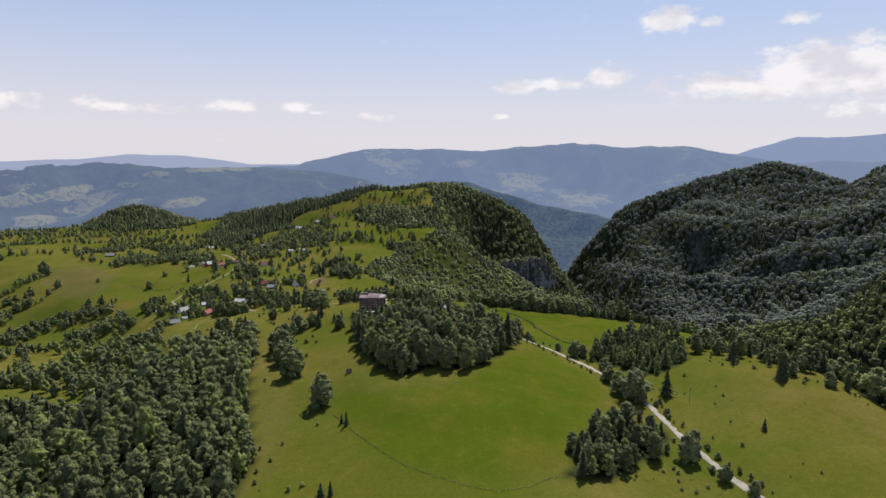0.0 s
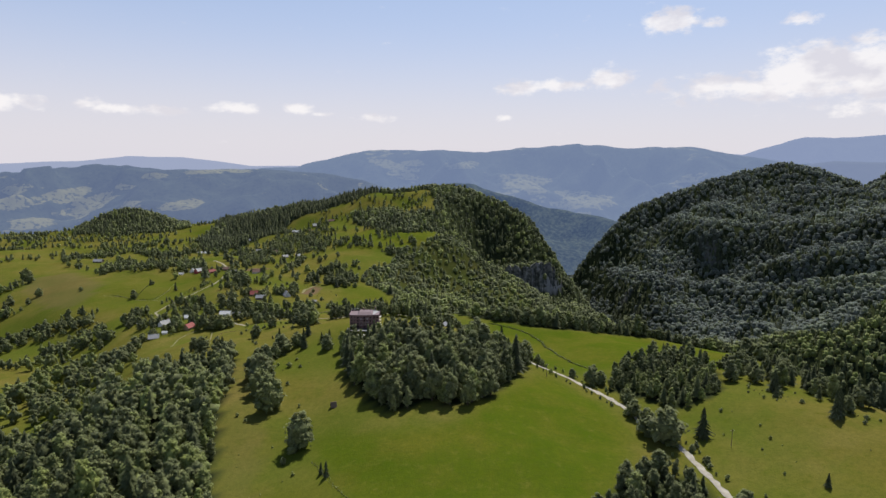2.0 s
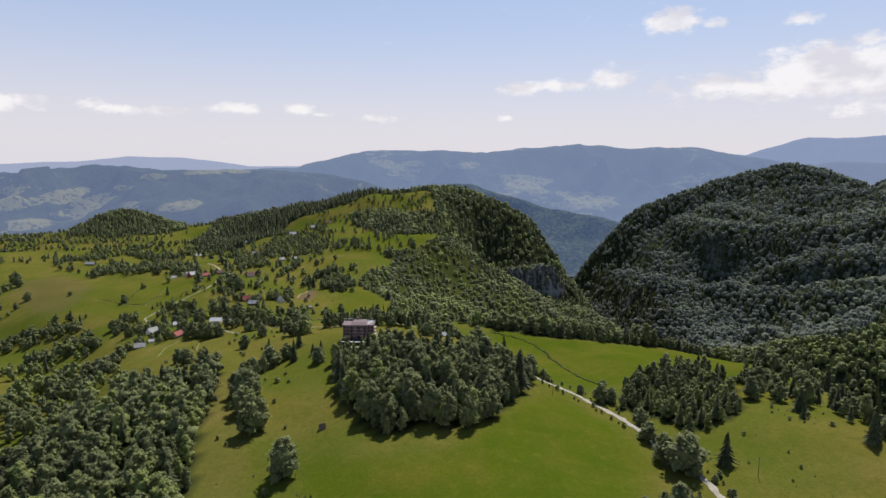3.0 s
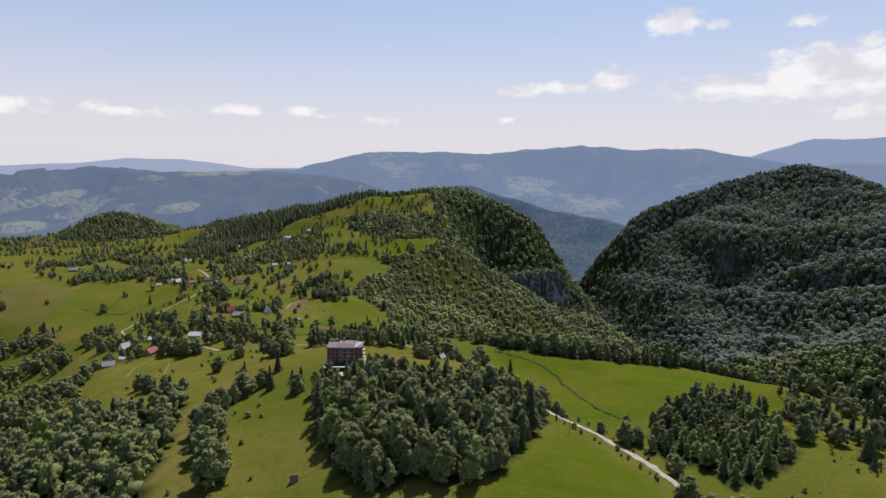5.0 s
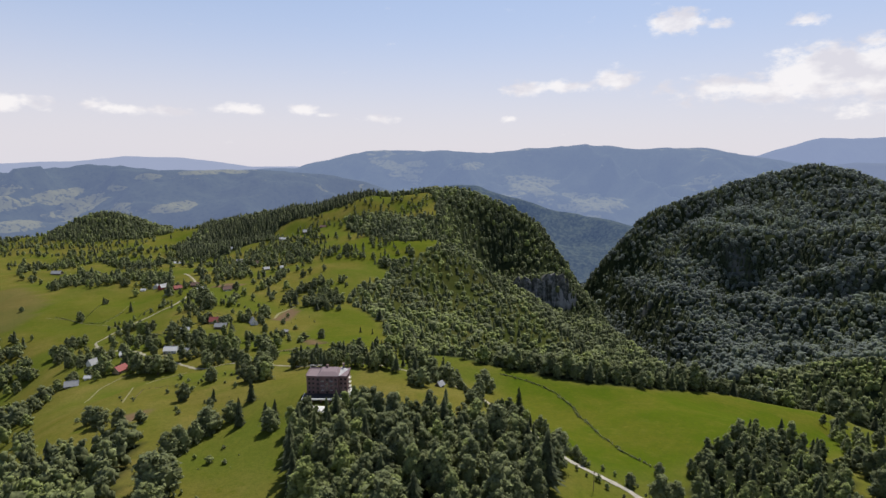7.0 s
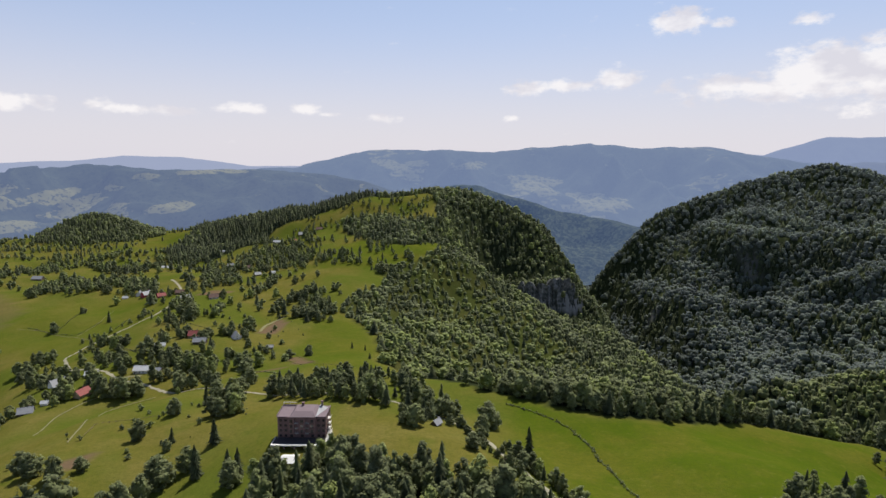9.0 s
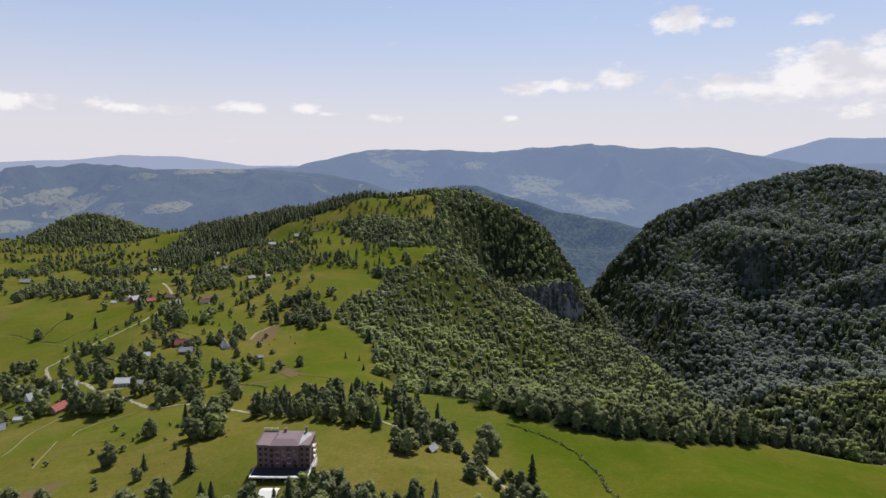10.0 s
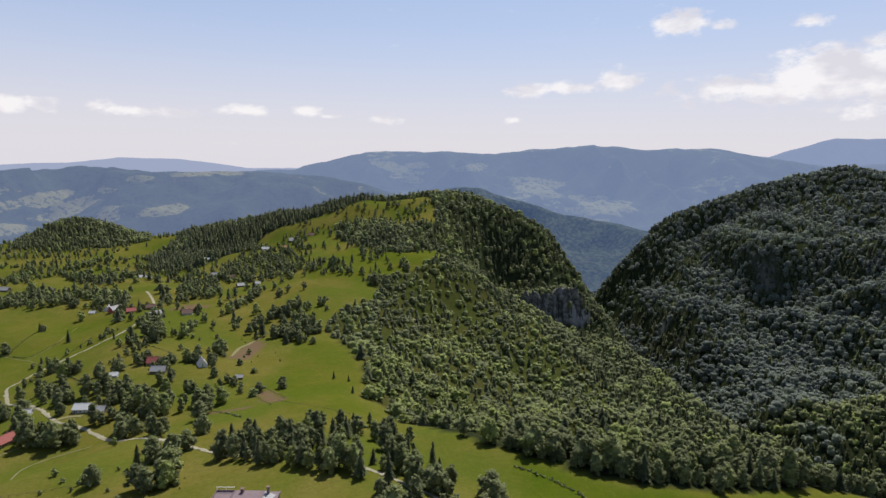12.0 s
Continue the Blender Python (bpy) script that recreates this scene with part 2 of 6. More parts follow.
def distance_material(name, air, amount, field=0.35, groups=(), field_tint=(0.40, 0.36, 0.13)):
    """Far wooded mountains behind kilometres of lit air."""
    m = Mat(name, 0.95, 0.05)
    # dark-to-pale noise paints in the crowns and the shading of the relief
    if field > 0:
        woods = m.mix(m.noise(0.02, 6, 0.7), (0.012, 0.020, 0.012), (0.088, 0.104, 0.055))
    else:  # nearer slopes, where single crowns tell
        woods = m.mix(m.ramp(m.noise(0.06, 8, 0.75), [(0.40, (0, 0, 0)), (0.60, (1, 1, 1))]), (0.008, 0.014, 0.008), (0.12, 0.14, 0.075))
    patch = m.n("ShaderNodeMapping")
    m.l(m.pos(), patch.inputs["Vector"])
    patch.inputs["Scale"].default_value = (1, 1.2, 3.0)
    spots = m.noise(0.0085, 5, 0.60, patch.outputs[0])
    fields = m.mix(m.noise(0.03, 3), field_tint, tuple(v * 0.7 for v in field_tint))
    # clusters of fields: centre x, z and half widths
    group = m.ramp(m.noise(0.0016, 2, 0.5), [(0.56, (0, 0, 0)), (0.70, (0.8, 0.8, 0.8))])
    for gx0, gz0, gw, gh in groups:
        off = m.n("ShaderNodeVectorMath", operation="SUBTRACT")
        m.l(m.pos(), off.inputs[0])
        off.inputs[1].default_value = (gx0, 0, gz0)
        size = m.n("ShaderNodeVectorMath", operation="MULTIPLY")
        m.l(off.outputs[0], size.inputs[0])
        size.inputs[1].default_value = (1 / gw, 0, 1 / gh)
        far = m.n("ShaderNodeVectorMath", operation="LENGTH")
        m.l(size.outputs[0], far.inputs[0])
        group = m.mix(1.0, group, m.ramp(far.outputs["Value"], [(0.5, (1, 1, 1)), (1.0, (0, 0, 0))]), "LIGHTEN")
    patches = m.ramp(m.mix(0.30, spots, group, "ADD"), [(0.865 - field * 0.3, (0, 0, 0)), (0.90 - field * 0.3, (0.62, 0.62, 0.62))])
    c = m.mix(patches, woods, fields)
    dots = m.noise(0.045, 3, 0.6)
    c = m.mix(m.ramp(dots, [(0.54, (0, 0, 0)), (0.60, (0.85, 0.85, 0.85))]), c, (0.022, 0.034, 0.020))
    m.color(c)
    # painted haze: an even glow in the air's colour mixed over the slopes
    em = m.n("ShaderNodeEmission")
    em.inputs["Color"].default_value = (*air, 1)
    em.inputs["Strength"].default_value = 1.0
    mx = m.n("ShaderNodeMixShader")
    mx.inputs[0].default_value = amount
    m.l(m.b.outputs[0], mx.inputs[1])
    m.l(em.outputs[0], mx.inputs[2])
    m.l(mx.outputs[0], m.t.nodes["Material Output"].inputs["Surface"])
    return m.m


GROUND = ground_material()
LEAF = leaf_material("broad_leaves", (0.124, 0.139, 0.060), (0.191, 0.210, 0.083), (0.243, 0.282, 0.074), 0.20, 0.05)
# leaves beyond the gorge: haze put into the colour, paler and bluer
HAZE_LEAF = leaf_material("haze_leaves", (0.182, 0.205, 0.172), (0.248, 0.274, 0.222), (0.292, 0.325, 0.205), 0.54, 0.36)
FIR = leaf_material("fir_needles", (0.062, 0.074, 0.034), (0.098, 0.113, 0.050), (0.130, 0.148, 0.056), 0.22, 0.03)
BARK = plain("bark", (0.10, 0.08, 0.06), 0.95, 0.1, 0.35, 3.0)
TRACK = plain("gravel_track", (0.34, 0.315, 0.27), 0.95, 0.1, 0.4, 0.35)
FOOTWAY = plain("worn_earth", (0.20, 0.185, 0.095), 0.95, 0.1, 0.3, 0.8)
LANE = plain("dusty_lane", (0.28, 0.26, 0.19), 0.95, 0.1, 0.3, 0.4)
# floor colour darkened to carry the guesthouse's shadow
TERRACE = plain("shade_terrace_floor", (0.062, 0.055, 0.056), 0.95, 0.05, 0.25, 0.6)

BRICK = Mat("raw_brick", 0.9, 0.15)
_b = BRICK.n("ShaderNodeTexBrick")
_b.inputs["Scale"].default_value = 1.0
_b.inputs["Brick Width"].default_value, _b.inputs["Row Height"].default_value, _b.inputs["Mortar Size"].default_value = 0.5, 0.25, 0.015
_b.inputs["Color1"].default_value, _b.inputs["Color2"].default_value, _b.inputs["Mortar"].default_value = (0.232, 0.140, 0.134, 1), (0.186, 0.112, 0.108, 1), (0.23, 0.19, 0.18, 1)
BRICK.l(BRICK.n("ShaderNodeTexCoord").outputs["Object"], _b.inputs["Vector"])
BRICK.color(BRICK.mix(BRICK.ramp(BRICK.noise(0.35, 5), [(0.4, (0, 0, 0)), (0.7, (0.6, 0.6, 0.6))]), _b.outputs["Color"], (0.185, 0.125, 0.12)))
BRICK = BRICK.m
CONCRETE = plain("pale_concrete", (0.55, 0.53, 0.50), 0.9, 0.2, 0.15, 0.6)
PLASTER = plain("white_plaster", (0.72, 0.70, 0.66), 0.85, 0.2, 0.10, 0.7)
ROCK = Mat("limestone", 0.95, 0.1)
ROCK.color(ROCK.mix(ROCK.ramp(ROCK.noise(0.10, 7, 0.7), [(0.42, (0, 0, 0)), (0.66, (1, 1, 1))]), (0.060, 0.064, 0.056), (0.25, 0.245, 0.24)))
ROCK.bump(ROCK.noise(0.5, 5), 0.8, 1.0)
ROCK = ROCK.m
OCHRE = plain("ochre_plaster", (0.42, 0.32, 0.20), 0.85, 0.2, 0.14, 0.7)
TIMBER = plain("weathered_timber", (0.17, 0.13, 0.095), 0.9, 0.15, 0.3, 1.5)
MAUVE_ROOF = plain("mauve_metal_roof", (0.195, 0.148, 0.158), 0.75, 0.15, 0.12, 0.5)
GREY_ROOF = plain("grey_sheet_roof", (0.30, 0.30, 0.31), 0.6, 0.3, 0.2, 0.6)
PALE_ROOF = plain("bright_zinc_roof", (0.50, 0.50, 0.50), 0.5, 0.4, 0.12, 0.6)
RED_ROOF = plain("red_tile_roof", (0.30, 0.085, 0.075), 0.7, 0.25, 0.2, 0.8)
RED_WALL = plain("dark_red_plaster", (0.33, 0.06, 0.065), 0.8, 0.2, 0.2, 0.8)
BROWN_ROOF = plain("brown_shingle_roof", (0.17, 0.105, 0.085), 0.8, 0.2, 0.25, 0.8)
CANVAS = plain("white_canvas", (0.68, 0.67, 0.65), 0.8, 0.2, 0.05, 0.8)
WINDOW_FRAME = plain("window_frame_paint", (0.62, 0.60, 0.56), 0.6, 0.3, 0.08, 2.0)
IRON = plain("galvanised_iron", (0.40, 0.40, 0.41), 0.5, 0.5, 0.15, 2.0, 0.6)
GLASS = Mat("window_glass", 0.06, 0.6).color((0.02, 0.025, 0.03)).m

# ---- landform: crest and valley lines (x, y, z) from which the ground is blended ----
CREST_NEAR = [(60, -400, -40), (45, 100, -28), (30, 300, -14), (5, 400, -8), (-20, 480, -9), (-50, 560, -18),
              (-85, 690, -47), (-90, 770, -58), (-150, 880, -60), (-130, 1100, -45), (-85, 1250, -30)]
HILL_CREST = [(-85, 1250, -30), (-45, 1450, 15), (0, 1650, 50), (110, 1620, 22), (178, 1590, -2), (232, 1518, -88), (268, 1468, -160)]
HILL_RIM = [(-20, 1230, -28), (15, 1245, -38), (90, 1300, -75), (150, 1370, -105), (200, 1400, -125)]
BACK_CREST = [(0, 1650, 50), (-190, 1630, 36), (-345, 1610, 0), (-550, 1620, -40), (-745, 1630, -92), (-1100, 1600, -100), (-2200, 1500, -140)]
BACK_SLOPE = [(-620, 1450, -82), (-300, 1380, -55), (-120, 1420, -10)]
RIGHT_RIM = [(200, -300, -45), (190, 200, -20), (205, 340, -9), (150, 440, -21), (125, 535, -30), (72, 552, -30), (10, 590, -31)]
LEFT_KNOLL = [(-160, -200, -50), (-150, 250, -30), (-152, 390, -24), (-158, 470, -25), (-165, 535, -33)]
LEFT_VALLEY = [(-330, -200, -130), (-300, 300, -112), (-305, 440, -98), (-365, 560, -102), (-480, 690, -130), (-640, 740, -138), (-1100, 780, -150)]
VILLAGE = [(-240, 610, -58), (-225, 755, -52), (-300, 960, -64), (-350, 1130, -70), (-520, 1260, -82)]
LEFT_FIELDS = [(-380, 760, -78), (-445, 880, -84), (-505, 1016, -78), (-660, 1146, -80), (-1000, 1250, -90), (-2200, 1100, -140)]
HOLLOW = [(20, 700, -78), (80, 845, -126), (130, 960, -150)]
GORGE_RIM = [(205, 740, -108), (235, 800, -128), (255, 860, -147), (270, 940, -158), (276, 1040, -168), (274, 1180, -180), (268, 1330, -186)]
SADDLE = [(-72, 498, -13), (-110, 515, -19), (-144, 531, -25)]
SLOPE_MID = [(-20, 920, -92), (15, 1030, -122), (60, 1150, -120), (125, 1250, -150), (140, 1400, -190)]
GORGE = [(900, 350, -280), (620, 620, -280), (455, 800, -285), (382, 1000, -292), (388, 1180, -300), (398, 1300, -304), (412, 1440, -312), (416, 1680, -318), (402, 1850, -322), (396, 2000, -326), (430, 2200, -330), (450, 2500, -330)]
FIELD_EDGE = [(120, 545, -32), (200, 562, -46), (268, 578, -60), (290, 535, -58), (260, 470, -44)]
RIGHT_FALL = [(400, 250, -140), (370, 450, -125), (350, 620, -130), (250, 705, -138), (160, 690, -112), (100, 700, -96)]
RIGHT_CREST = [(452, 1990, -205), (470, 1975, -172), (512, 1958, -128), (552, 1930, -76), (610, 1935, -29), (668, 1948, -5), (735, 1955, 23), (800, 1952, 45), (900, 1918, 74), (1000, 1892, 96), (1056, 1880, 103), (1111, 1810, 94), (1160, 1762, 67), (1178, 1742, 29), (1204, 1728, 58), (1251, 1700, 88), (1340, 1690, 104), (1600, 1600, 120), (2600, 1400, 170)]
BENCH_RIM = [(672, 1815, -58), (670, 1745, -48), (714, 1612, -42), (770, 1575, -40), (814, 1540, -36), (852, 1446, -14), (900, 1390, -18), (1000, 1350, 0), (1150, 1310, 12), (1600, 1200, 45)]
BENCH = [(760, 1800, -8), (916, 1715, 24), (1000, 1600, 30), (1150, 1480, 40)]
BENCH_FOOT = [(640, 1850, -108), (604, 1690, -142), (602, 1560, -150), (640, 1445, -182), (690, 1400, -160)]
CLIFF_TOP = [(712, 1398, -108), (722, 1352, -92), (792, 1308, -68), (900, 1262, -62), (1050, 1220, -30)]
CLIFF_FOOT = [(680, 1330, -172), (722, 1272, -162), (850, 1190, -112), (1000, 1140, -75)]
LOW_SLOPE = [(505, 1800, -235), (540, 1640, -212), (572, 1543, -184), (575, 1400, -215), (597, 1252, -228), (632, 1148, -204), (702, 1125, -183)]
SPUR = [(560, 1110, -225), (660, 1040, -150), (760, 990, -70), (1000, 900, -20), (1500, 700, 20)]
FAR_VALLEY = [(-2500, 2300, -260), (-1200, 2200, -250), (-500, 2150, -250), (100, 2300, -300), (700, 2700, -320), (1500, 2600, -200), (2600, 2400, -150)]
FAR_FLOOR = [(-6000, 3300, -330), (0, 3400, -340), (6000, 3300, -300)]
BACK_FLOOR = [(-4000, -1500, -250), (0, -1500, -160), (4000, -1500, -250)]
BACK_FALL = [(700, -300, -230), (600, 200, -235)]
LINES = [CREST_NEAR, HILL_CREST, HILL_RIM, BACK_CREST, BACK_SLOPE, RIGHT_RIM, LEFT_KNOLL, LEFT_VALLEY, VILLAGE, LEFT_FIELDS, HOLLOW,
         SLOPE_MID, GORGE, FIELD_EDGE, RIGHT_FALL, GORGE_RIM, SADDLE, RIGHT_CREST, BENCH_RIM, BENCH, BENCH_FOOT, CLIFF_TOP, CLIFF_FOOT, LOW_SLOPE, SPUR, FAR_VALLEY, FAR_FLOOR, BACK_FLOOR, BACK_FALL]


def smooth_noise(x, y, size, seed):
    """Value noise between -1 and 1 with cells of the given size."""
    u, v = np.asarray(x, float) / size + seed * 17.13, np.asarray(y, float) / size + seed * 9.71
    iu, iv = np.floor(u), np.floor(v)
    fu, fv = u - iu, v - iv
    fu, fv = fu * fu * (3 - 2 * fu), fv * fv * (3 - 2 * fv)

    def corner(a, b):
        h = np.sin(a * 127.1 + b * 311.7 + seed * 74.7) * 43758.5453
        return (h - np.floor(h)) * 2 - 1
    return (corner(iu, iv) * (1 - fu) + corner(iu + 1, iv) * fu) * (1 - fv) + (corner(iu, iv + 1) * (1 - fu) + corner(iu + 1, iv + 1) * fu) * fv


# wooded cliff bands across the far side of the gorge: plan line (high ground on its left), rise, half width
SCARPS = [([(690, 1860), (648, 1790), (634, 1700), (640, 1620), (672, 1545), (722, 1490), (742, 1440), (745, 1390), (790, 1330), (860, 1316)], 14, 11),
          ([(560, 1180), (610, 1120), (700, 1060), (800, 1020)], 20, 10), ([(120, 1335), (160, 1352), (205, 1366), (245, 1385), (285, 1412)], 66, 11)]


def scarp(x, y, line, rise, half):
    """A step in the ground along a plan line, fading out at both ends and with distance."""
    best, side, along = np.full(np.shape(x), 1e9), np.zeros(np.shape(x)), np.zeros(np.shape(x))
    wx, wy = x + 14 * smooth_noise(x, y, 70, 21), y + 14 * smooth_noise(x, y, 55, 22)
    for k, ((ax, ay), (bx, by)) in enumerate(zip(line, line[1:])):
        dx, dy = bx - ax, by - ay
        run = math.hypot(dx, dy)
        s = np.clip(((wx - ax) * dx + (wy - ay) * dy) / run ** 2, 0, 1)
        d = np.hypot(wx - ax - s * dx, wy - ay - s * dy)
        near = d < best
        best = np.where(near, d, best)
        side = np.where(near, np.sign((wy - ay) * dx - (wx - ax) * dy), side)
        along = np.where(near, (k + s) / (len(line) - 1), along)
    fade = np.clip(np.minimum(along, 1 - along) * 6, 0, 1) * np.exp(-(best / 95) ** 2) * (0.75 + 0.4 * smooth_noise(x, y, 110, 23))
    return rise * 0.5 * fade * np.tanh(side * best / half)


def height(x, y):
    """The ground's height: every line pulls the ground to its own height, the more the nearer it is."""
    x, y = np.asarray(x, float), np.asarray(y, float)
    total, weight = 0.0, 0.0
    for line in LINES:
        best, level = np.full(x.shape, 1e18), np.zeros(x.shape)
        for (ax, ay, az), (bx, by, bz) in zip(line, line[1:]):
            dx, dy = bx - ax, by - ay
            s = np.clip(((x - ax) * dx + (y - ay) * dy) / (dx * dx + dy * dy), 0, 1)
            d = (x - ax - s * dx) ** 2 + (y - ay - s * dy) ** 2
            near = d < best
            best, level = np.where(near, d, best), np.where(near, az + s * (bz - az), level)
        soft = 20.0 if line in (CREST_NEAR, RIGHT_RIM, LEFT_KNOLL, VILLAGE, HOLLOW, FIELD_EDGE, RIGHT_FALL, GORGE, GORGE_RIM, SADDLE, BENCH_RIM, BENCH_FOOT, CLIFF_TOP, CLIFF_FOOT) else 40.0 if line in (RIGHT_CREST, LOW_SLOPE) else 55.0
        w = (best + soft ** 2) ** -1.35
        total, weight = total + w * level, weight + w
    z = total / weight
    z = z + 58 * np.exp(-((x + 862) / 122) ** 2 - ((y - 1650) / 100) ** 2)
    far = np.clip((y - 900) / 500, 0, 1) + np.clip((np.abs(x - 60) - 330) / 300, 0, 1)
    far = np.clip(far, 0, 1)
    gully = 1 - 2 * np.abs(smooth_noise(x * 0.80 + y * 0.60, (y * 0.80 - x * 0.60) * 0.30, 150, 12))
    right = np.clip((x - 330) / 150, 0, 1) * np.clip((y - 850) / 200, 0, 1)
    z = z + far * (8 * smooth_noise(x, y, 150, 1) + 6 * smooth_noise(x, y, 62, 2)) + right * 17 * np.clip((1980 - y) / 250, 0.2, 1) * gully
    z = z + 1.1 * smooth_noise(x, y, 45, 3) + 0.5 * smooth_noise(x, y, 19, 4)
    for line, rise, half in SCARPS:
        z = z + scarp(x, y, line, rise, half)
    pad = np.exp(-((x + 61.5) / 17.0) ** 6 - ((y - 480) / 17.0) ** 6)  # the levelled plot of the guesthouse
    return z + pad * (-11.7 - z)

# ---- mesh helpers ----
def mesh_from(name, verts, tris, mats, mat_index=None, tone=None, smooth=False):
    """One mesh from arrays of corners and triangles (or quads)."""
    verts, tris = np.asarray(verts, np.float32), np.asarray(tris, np.int32)
    me = bpy.data.meshes.new(name)
    k = tris.shape[1]
    me.vertices.add(len(verts))
    me.vertices.foreach_set("co", verts.ravel())
    me.loops.add(tris.size)
    me.loops.foreach_set("vertex_index", tris.ravel())
    me.polygons.add(len(tris))
    me.polygons.foreach_set("loop_start", np.arange(0, tris.size, k, dtype=np.int32))
    me.polygons.foreach_set("loop_total", np.full(len(tris), k, np.int32))
    for m in mats:
        me.materials.append(m)
    if mat_index is not None:
        me.polygons.foreach_set("material_index", np.asarray(mat_index, np.int32))
    me.polygons.foreach_set("use_smooth", np.full(len(tris), smooth))
    if tone is not None:
        a = me.attributes.new("tone", "FLOAT", "POINT")
        a.data.foreach_set("value", np.asarray(tone, np.float32))
    me.update(calc_edges=True)
    return me


def part(name, bm, material, parent, label=""):
    """Links a bmesh as one mesh object under a thing or a part."""
    me = bpy.data.meshes.new(name)
    bm.to_mesh(me)
    bm.free()
    me.materials.append(material)
    ob = new(name, me)
    ob.parent = parent
    return tagged(ob, label)


def inside(x, y, poly):
    """Which points lie in a plan outline."""
    x, y = np.asarray(x, float), np.asarray(y, float)
    r = np.zeros(x.shape, bool)
    for (ax, ay), (bx, by) in zip(poly, poly[1:] + poly[:1]):
        if ay != by:
            r ^= ((ay > y) != (by > y)) & (x < (bx - ax) * (y - ay) / (by - ay) + ax)
    return r


def near_line(x, y, line):
    """The distance to a plan line."""
    best = np.full(np.shape(x), 1e9)
    for (ax, ay), (bx, by) in zip(line, line[1:]):
        dx, dy = bx - ax, by - ay
        s = np.clip(((x - ax) * dx + (y - ay) * dy) / (dx * dx + dy * dy), 0, 1)
        best = np.minimum(best, np.hypot(x - ax - s * dx, y - ay - s * dy))
    return best


# ---- land cover, in plan ----
GORGE_WOODS = [(-22, 640), (10, 607), (43, 584), (72, 563), (100, 555), (140, 556), (200, 585), (275, 598), (290, 560), (320, 530), (330, 490), (300, 440),
               (265, 405), (240, 370), (245, 300), (270, 200), (330, 0), (600, -400), (3000, -400), (3000, 2300), (100, 2300), (0, 1720), (-54, 1662),
               (-40, 1600), (-20, 1412), (-104, 1448), (-182, 1513), (-239, 1507), (-212, 1428), (-131, 1312), (-83, 1250), (-49, 1273), (0, 1322), (8, 1302),
               (-42, 1183), (-81, 1134), (-116, 1099), (-89, 1068), (-93, 1021), (-120, 957), (-124, 901), (-102, 861), (-69, 795), (-59, 760), (-56, 705), (-32, 700)]
SKYLINE_WOODS = [(-620, 1660), (-590, 1420), (-530, 1330), (-447, 1330), (-400, 1420), (-386, 1520), (-300, 1560), (-200, 1600), (-131, 1665), (-54, 1655),
                 (0, 1720), (-300, 1800), (-620, 1800)]
LEFT_WOODS = [(-131, 391), (-148, 449), (-166, 437), (-190, 421), (-200, 388), (-207, 362), (-232, 372), (-255, 398), (-285, 430), (-330, 455), (-380, 455), (-425, 430), (-520, 350), (-560, -100), (-150, -150),
              (-85, 100), (-90, 238), (-93, 271), (-103, 299), (-117, 337)]
GROVE = [(-68, 435), (-58, 392), (-43, 362), (-32, 344), (-20, 340), (-6, 349), (1, 342), (14, 342), (26, 351), (38, 373), (48, 397), (54, 414), (46, 426), (24, 433), (4, 440),
         (-16, 447), (-34, 455), (-46, 457), (-66, 452), (-74, 440)]
ROAD_GROVE = [(58, 255), (56, 238), (66, 233), (78, 238), (90, 252), (106, 259), (112, 276), (107, 292), (88, 290), (70, 272)]
FIELD_GROVE = [(103, 393), (112, 425), (130, 446), (160, 466), (184, 434), (165, 379), (139, 359), (130, 359), (122, 376)]
HILLOCK = [(-852 + 158 * math.cos(k * 0.7854), 1640 + 122 * math.sin(k * 0.7854)) for k in range(8)]
CLEARING = [(-725, 1640), (-700, 1530), (-640, 1500), (-610, 1560), (-640, 1660)]
VALLEY_TREES = [(-700, 900), (-560, 830), (-420, 740), (-330, 640), (-270, 560), (-250, 470), (-300, 455), (-420, 470), (-760, 640)]
VILLAGE_TREES = [(-271, 641), (-310, 660), (-352, 712), (-384, 770), (-368, 790), (-320, 735), (-265, 690), (-241, 715), (-205, 730), (-148, 692), (-134, 615), (-139, 591), (-189, 618), (-226, 625)]
HOTEL_TREES = [(-104, 560), (-75, 543), (-45, 531), (-14, 527), (6, 528), (12, 545), (-10, 600), (-40, 612), (-90, 592)]
HAMLET_TREES = [(-680, 1080), (-480, 980), (-300, 900), (-160, 860), (-130, 940), (-180, 1120), (-240, 1400), (-330, 1520), (-420, 1400), (-620, 1400), (-800, 1250)]
HAY_MEADOW = [(-60, 308), (-47, 284), (-27, 256), (-11, 243), (9, 232), (28, 227), (54, 241), (83, 296), (99, 333), (94, 367), (68, 409), (42, 378), (5, 322),
              (-30, 321), (-58, 330)]
LOW_MEADOW = [(-95, 215), (-90, 262), (-84, 282), (-67, 294), (-47, 284), (-27, 256), (-11, 243), (9, 232), (28, 227), (40, 190), (0, 150), (-90, 150)]
ROAD_MEADOW = [(128, 320), (140, 296), (165, 290), (195, 274), (215, 240), (190, 190), (150, 180), (134, 240), (124, 280)]
BRIGHT_FIELD = [(43, 582), (72, 560), (100, 550), (140, 552), (200, 580), (275, 590), (272, 545), (200, 470), (142, 452), (101, 424), (60, 432), (40, 500)]
HILL_MEADOW = [(-223, 1284), (-154, 1337), (-85, 1251), (0, 1315), (-42, 1185), (-82, 1142), (-125, 1101), (-204, 1133)]
KNOB_MEADOW = [(-60, 700), (-60, 760), (-70, 795), (-102, 860), (-140, 850), (-130, 720), (-90, 640), (-30, 640)]
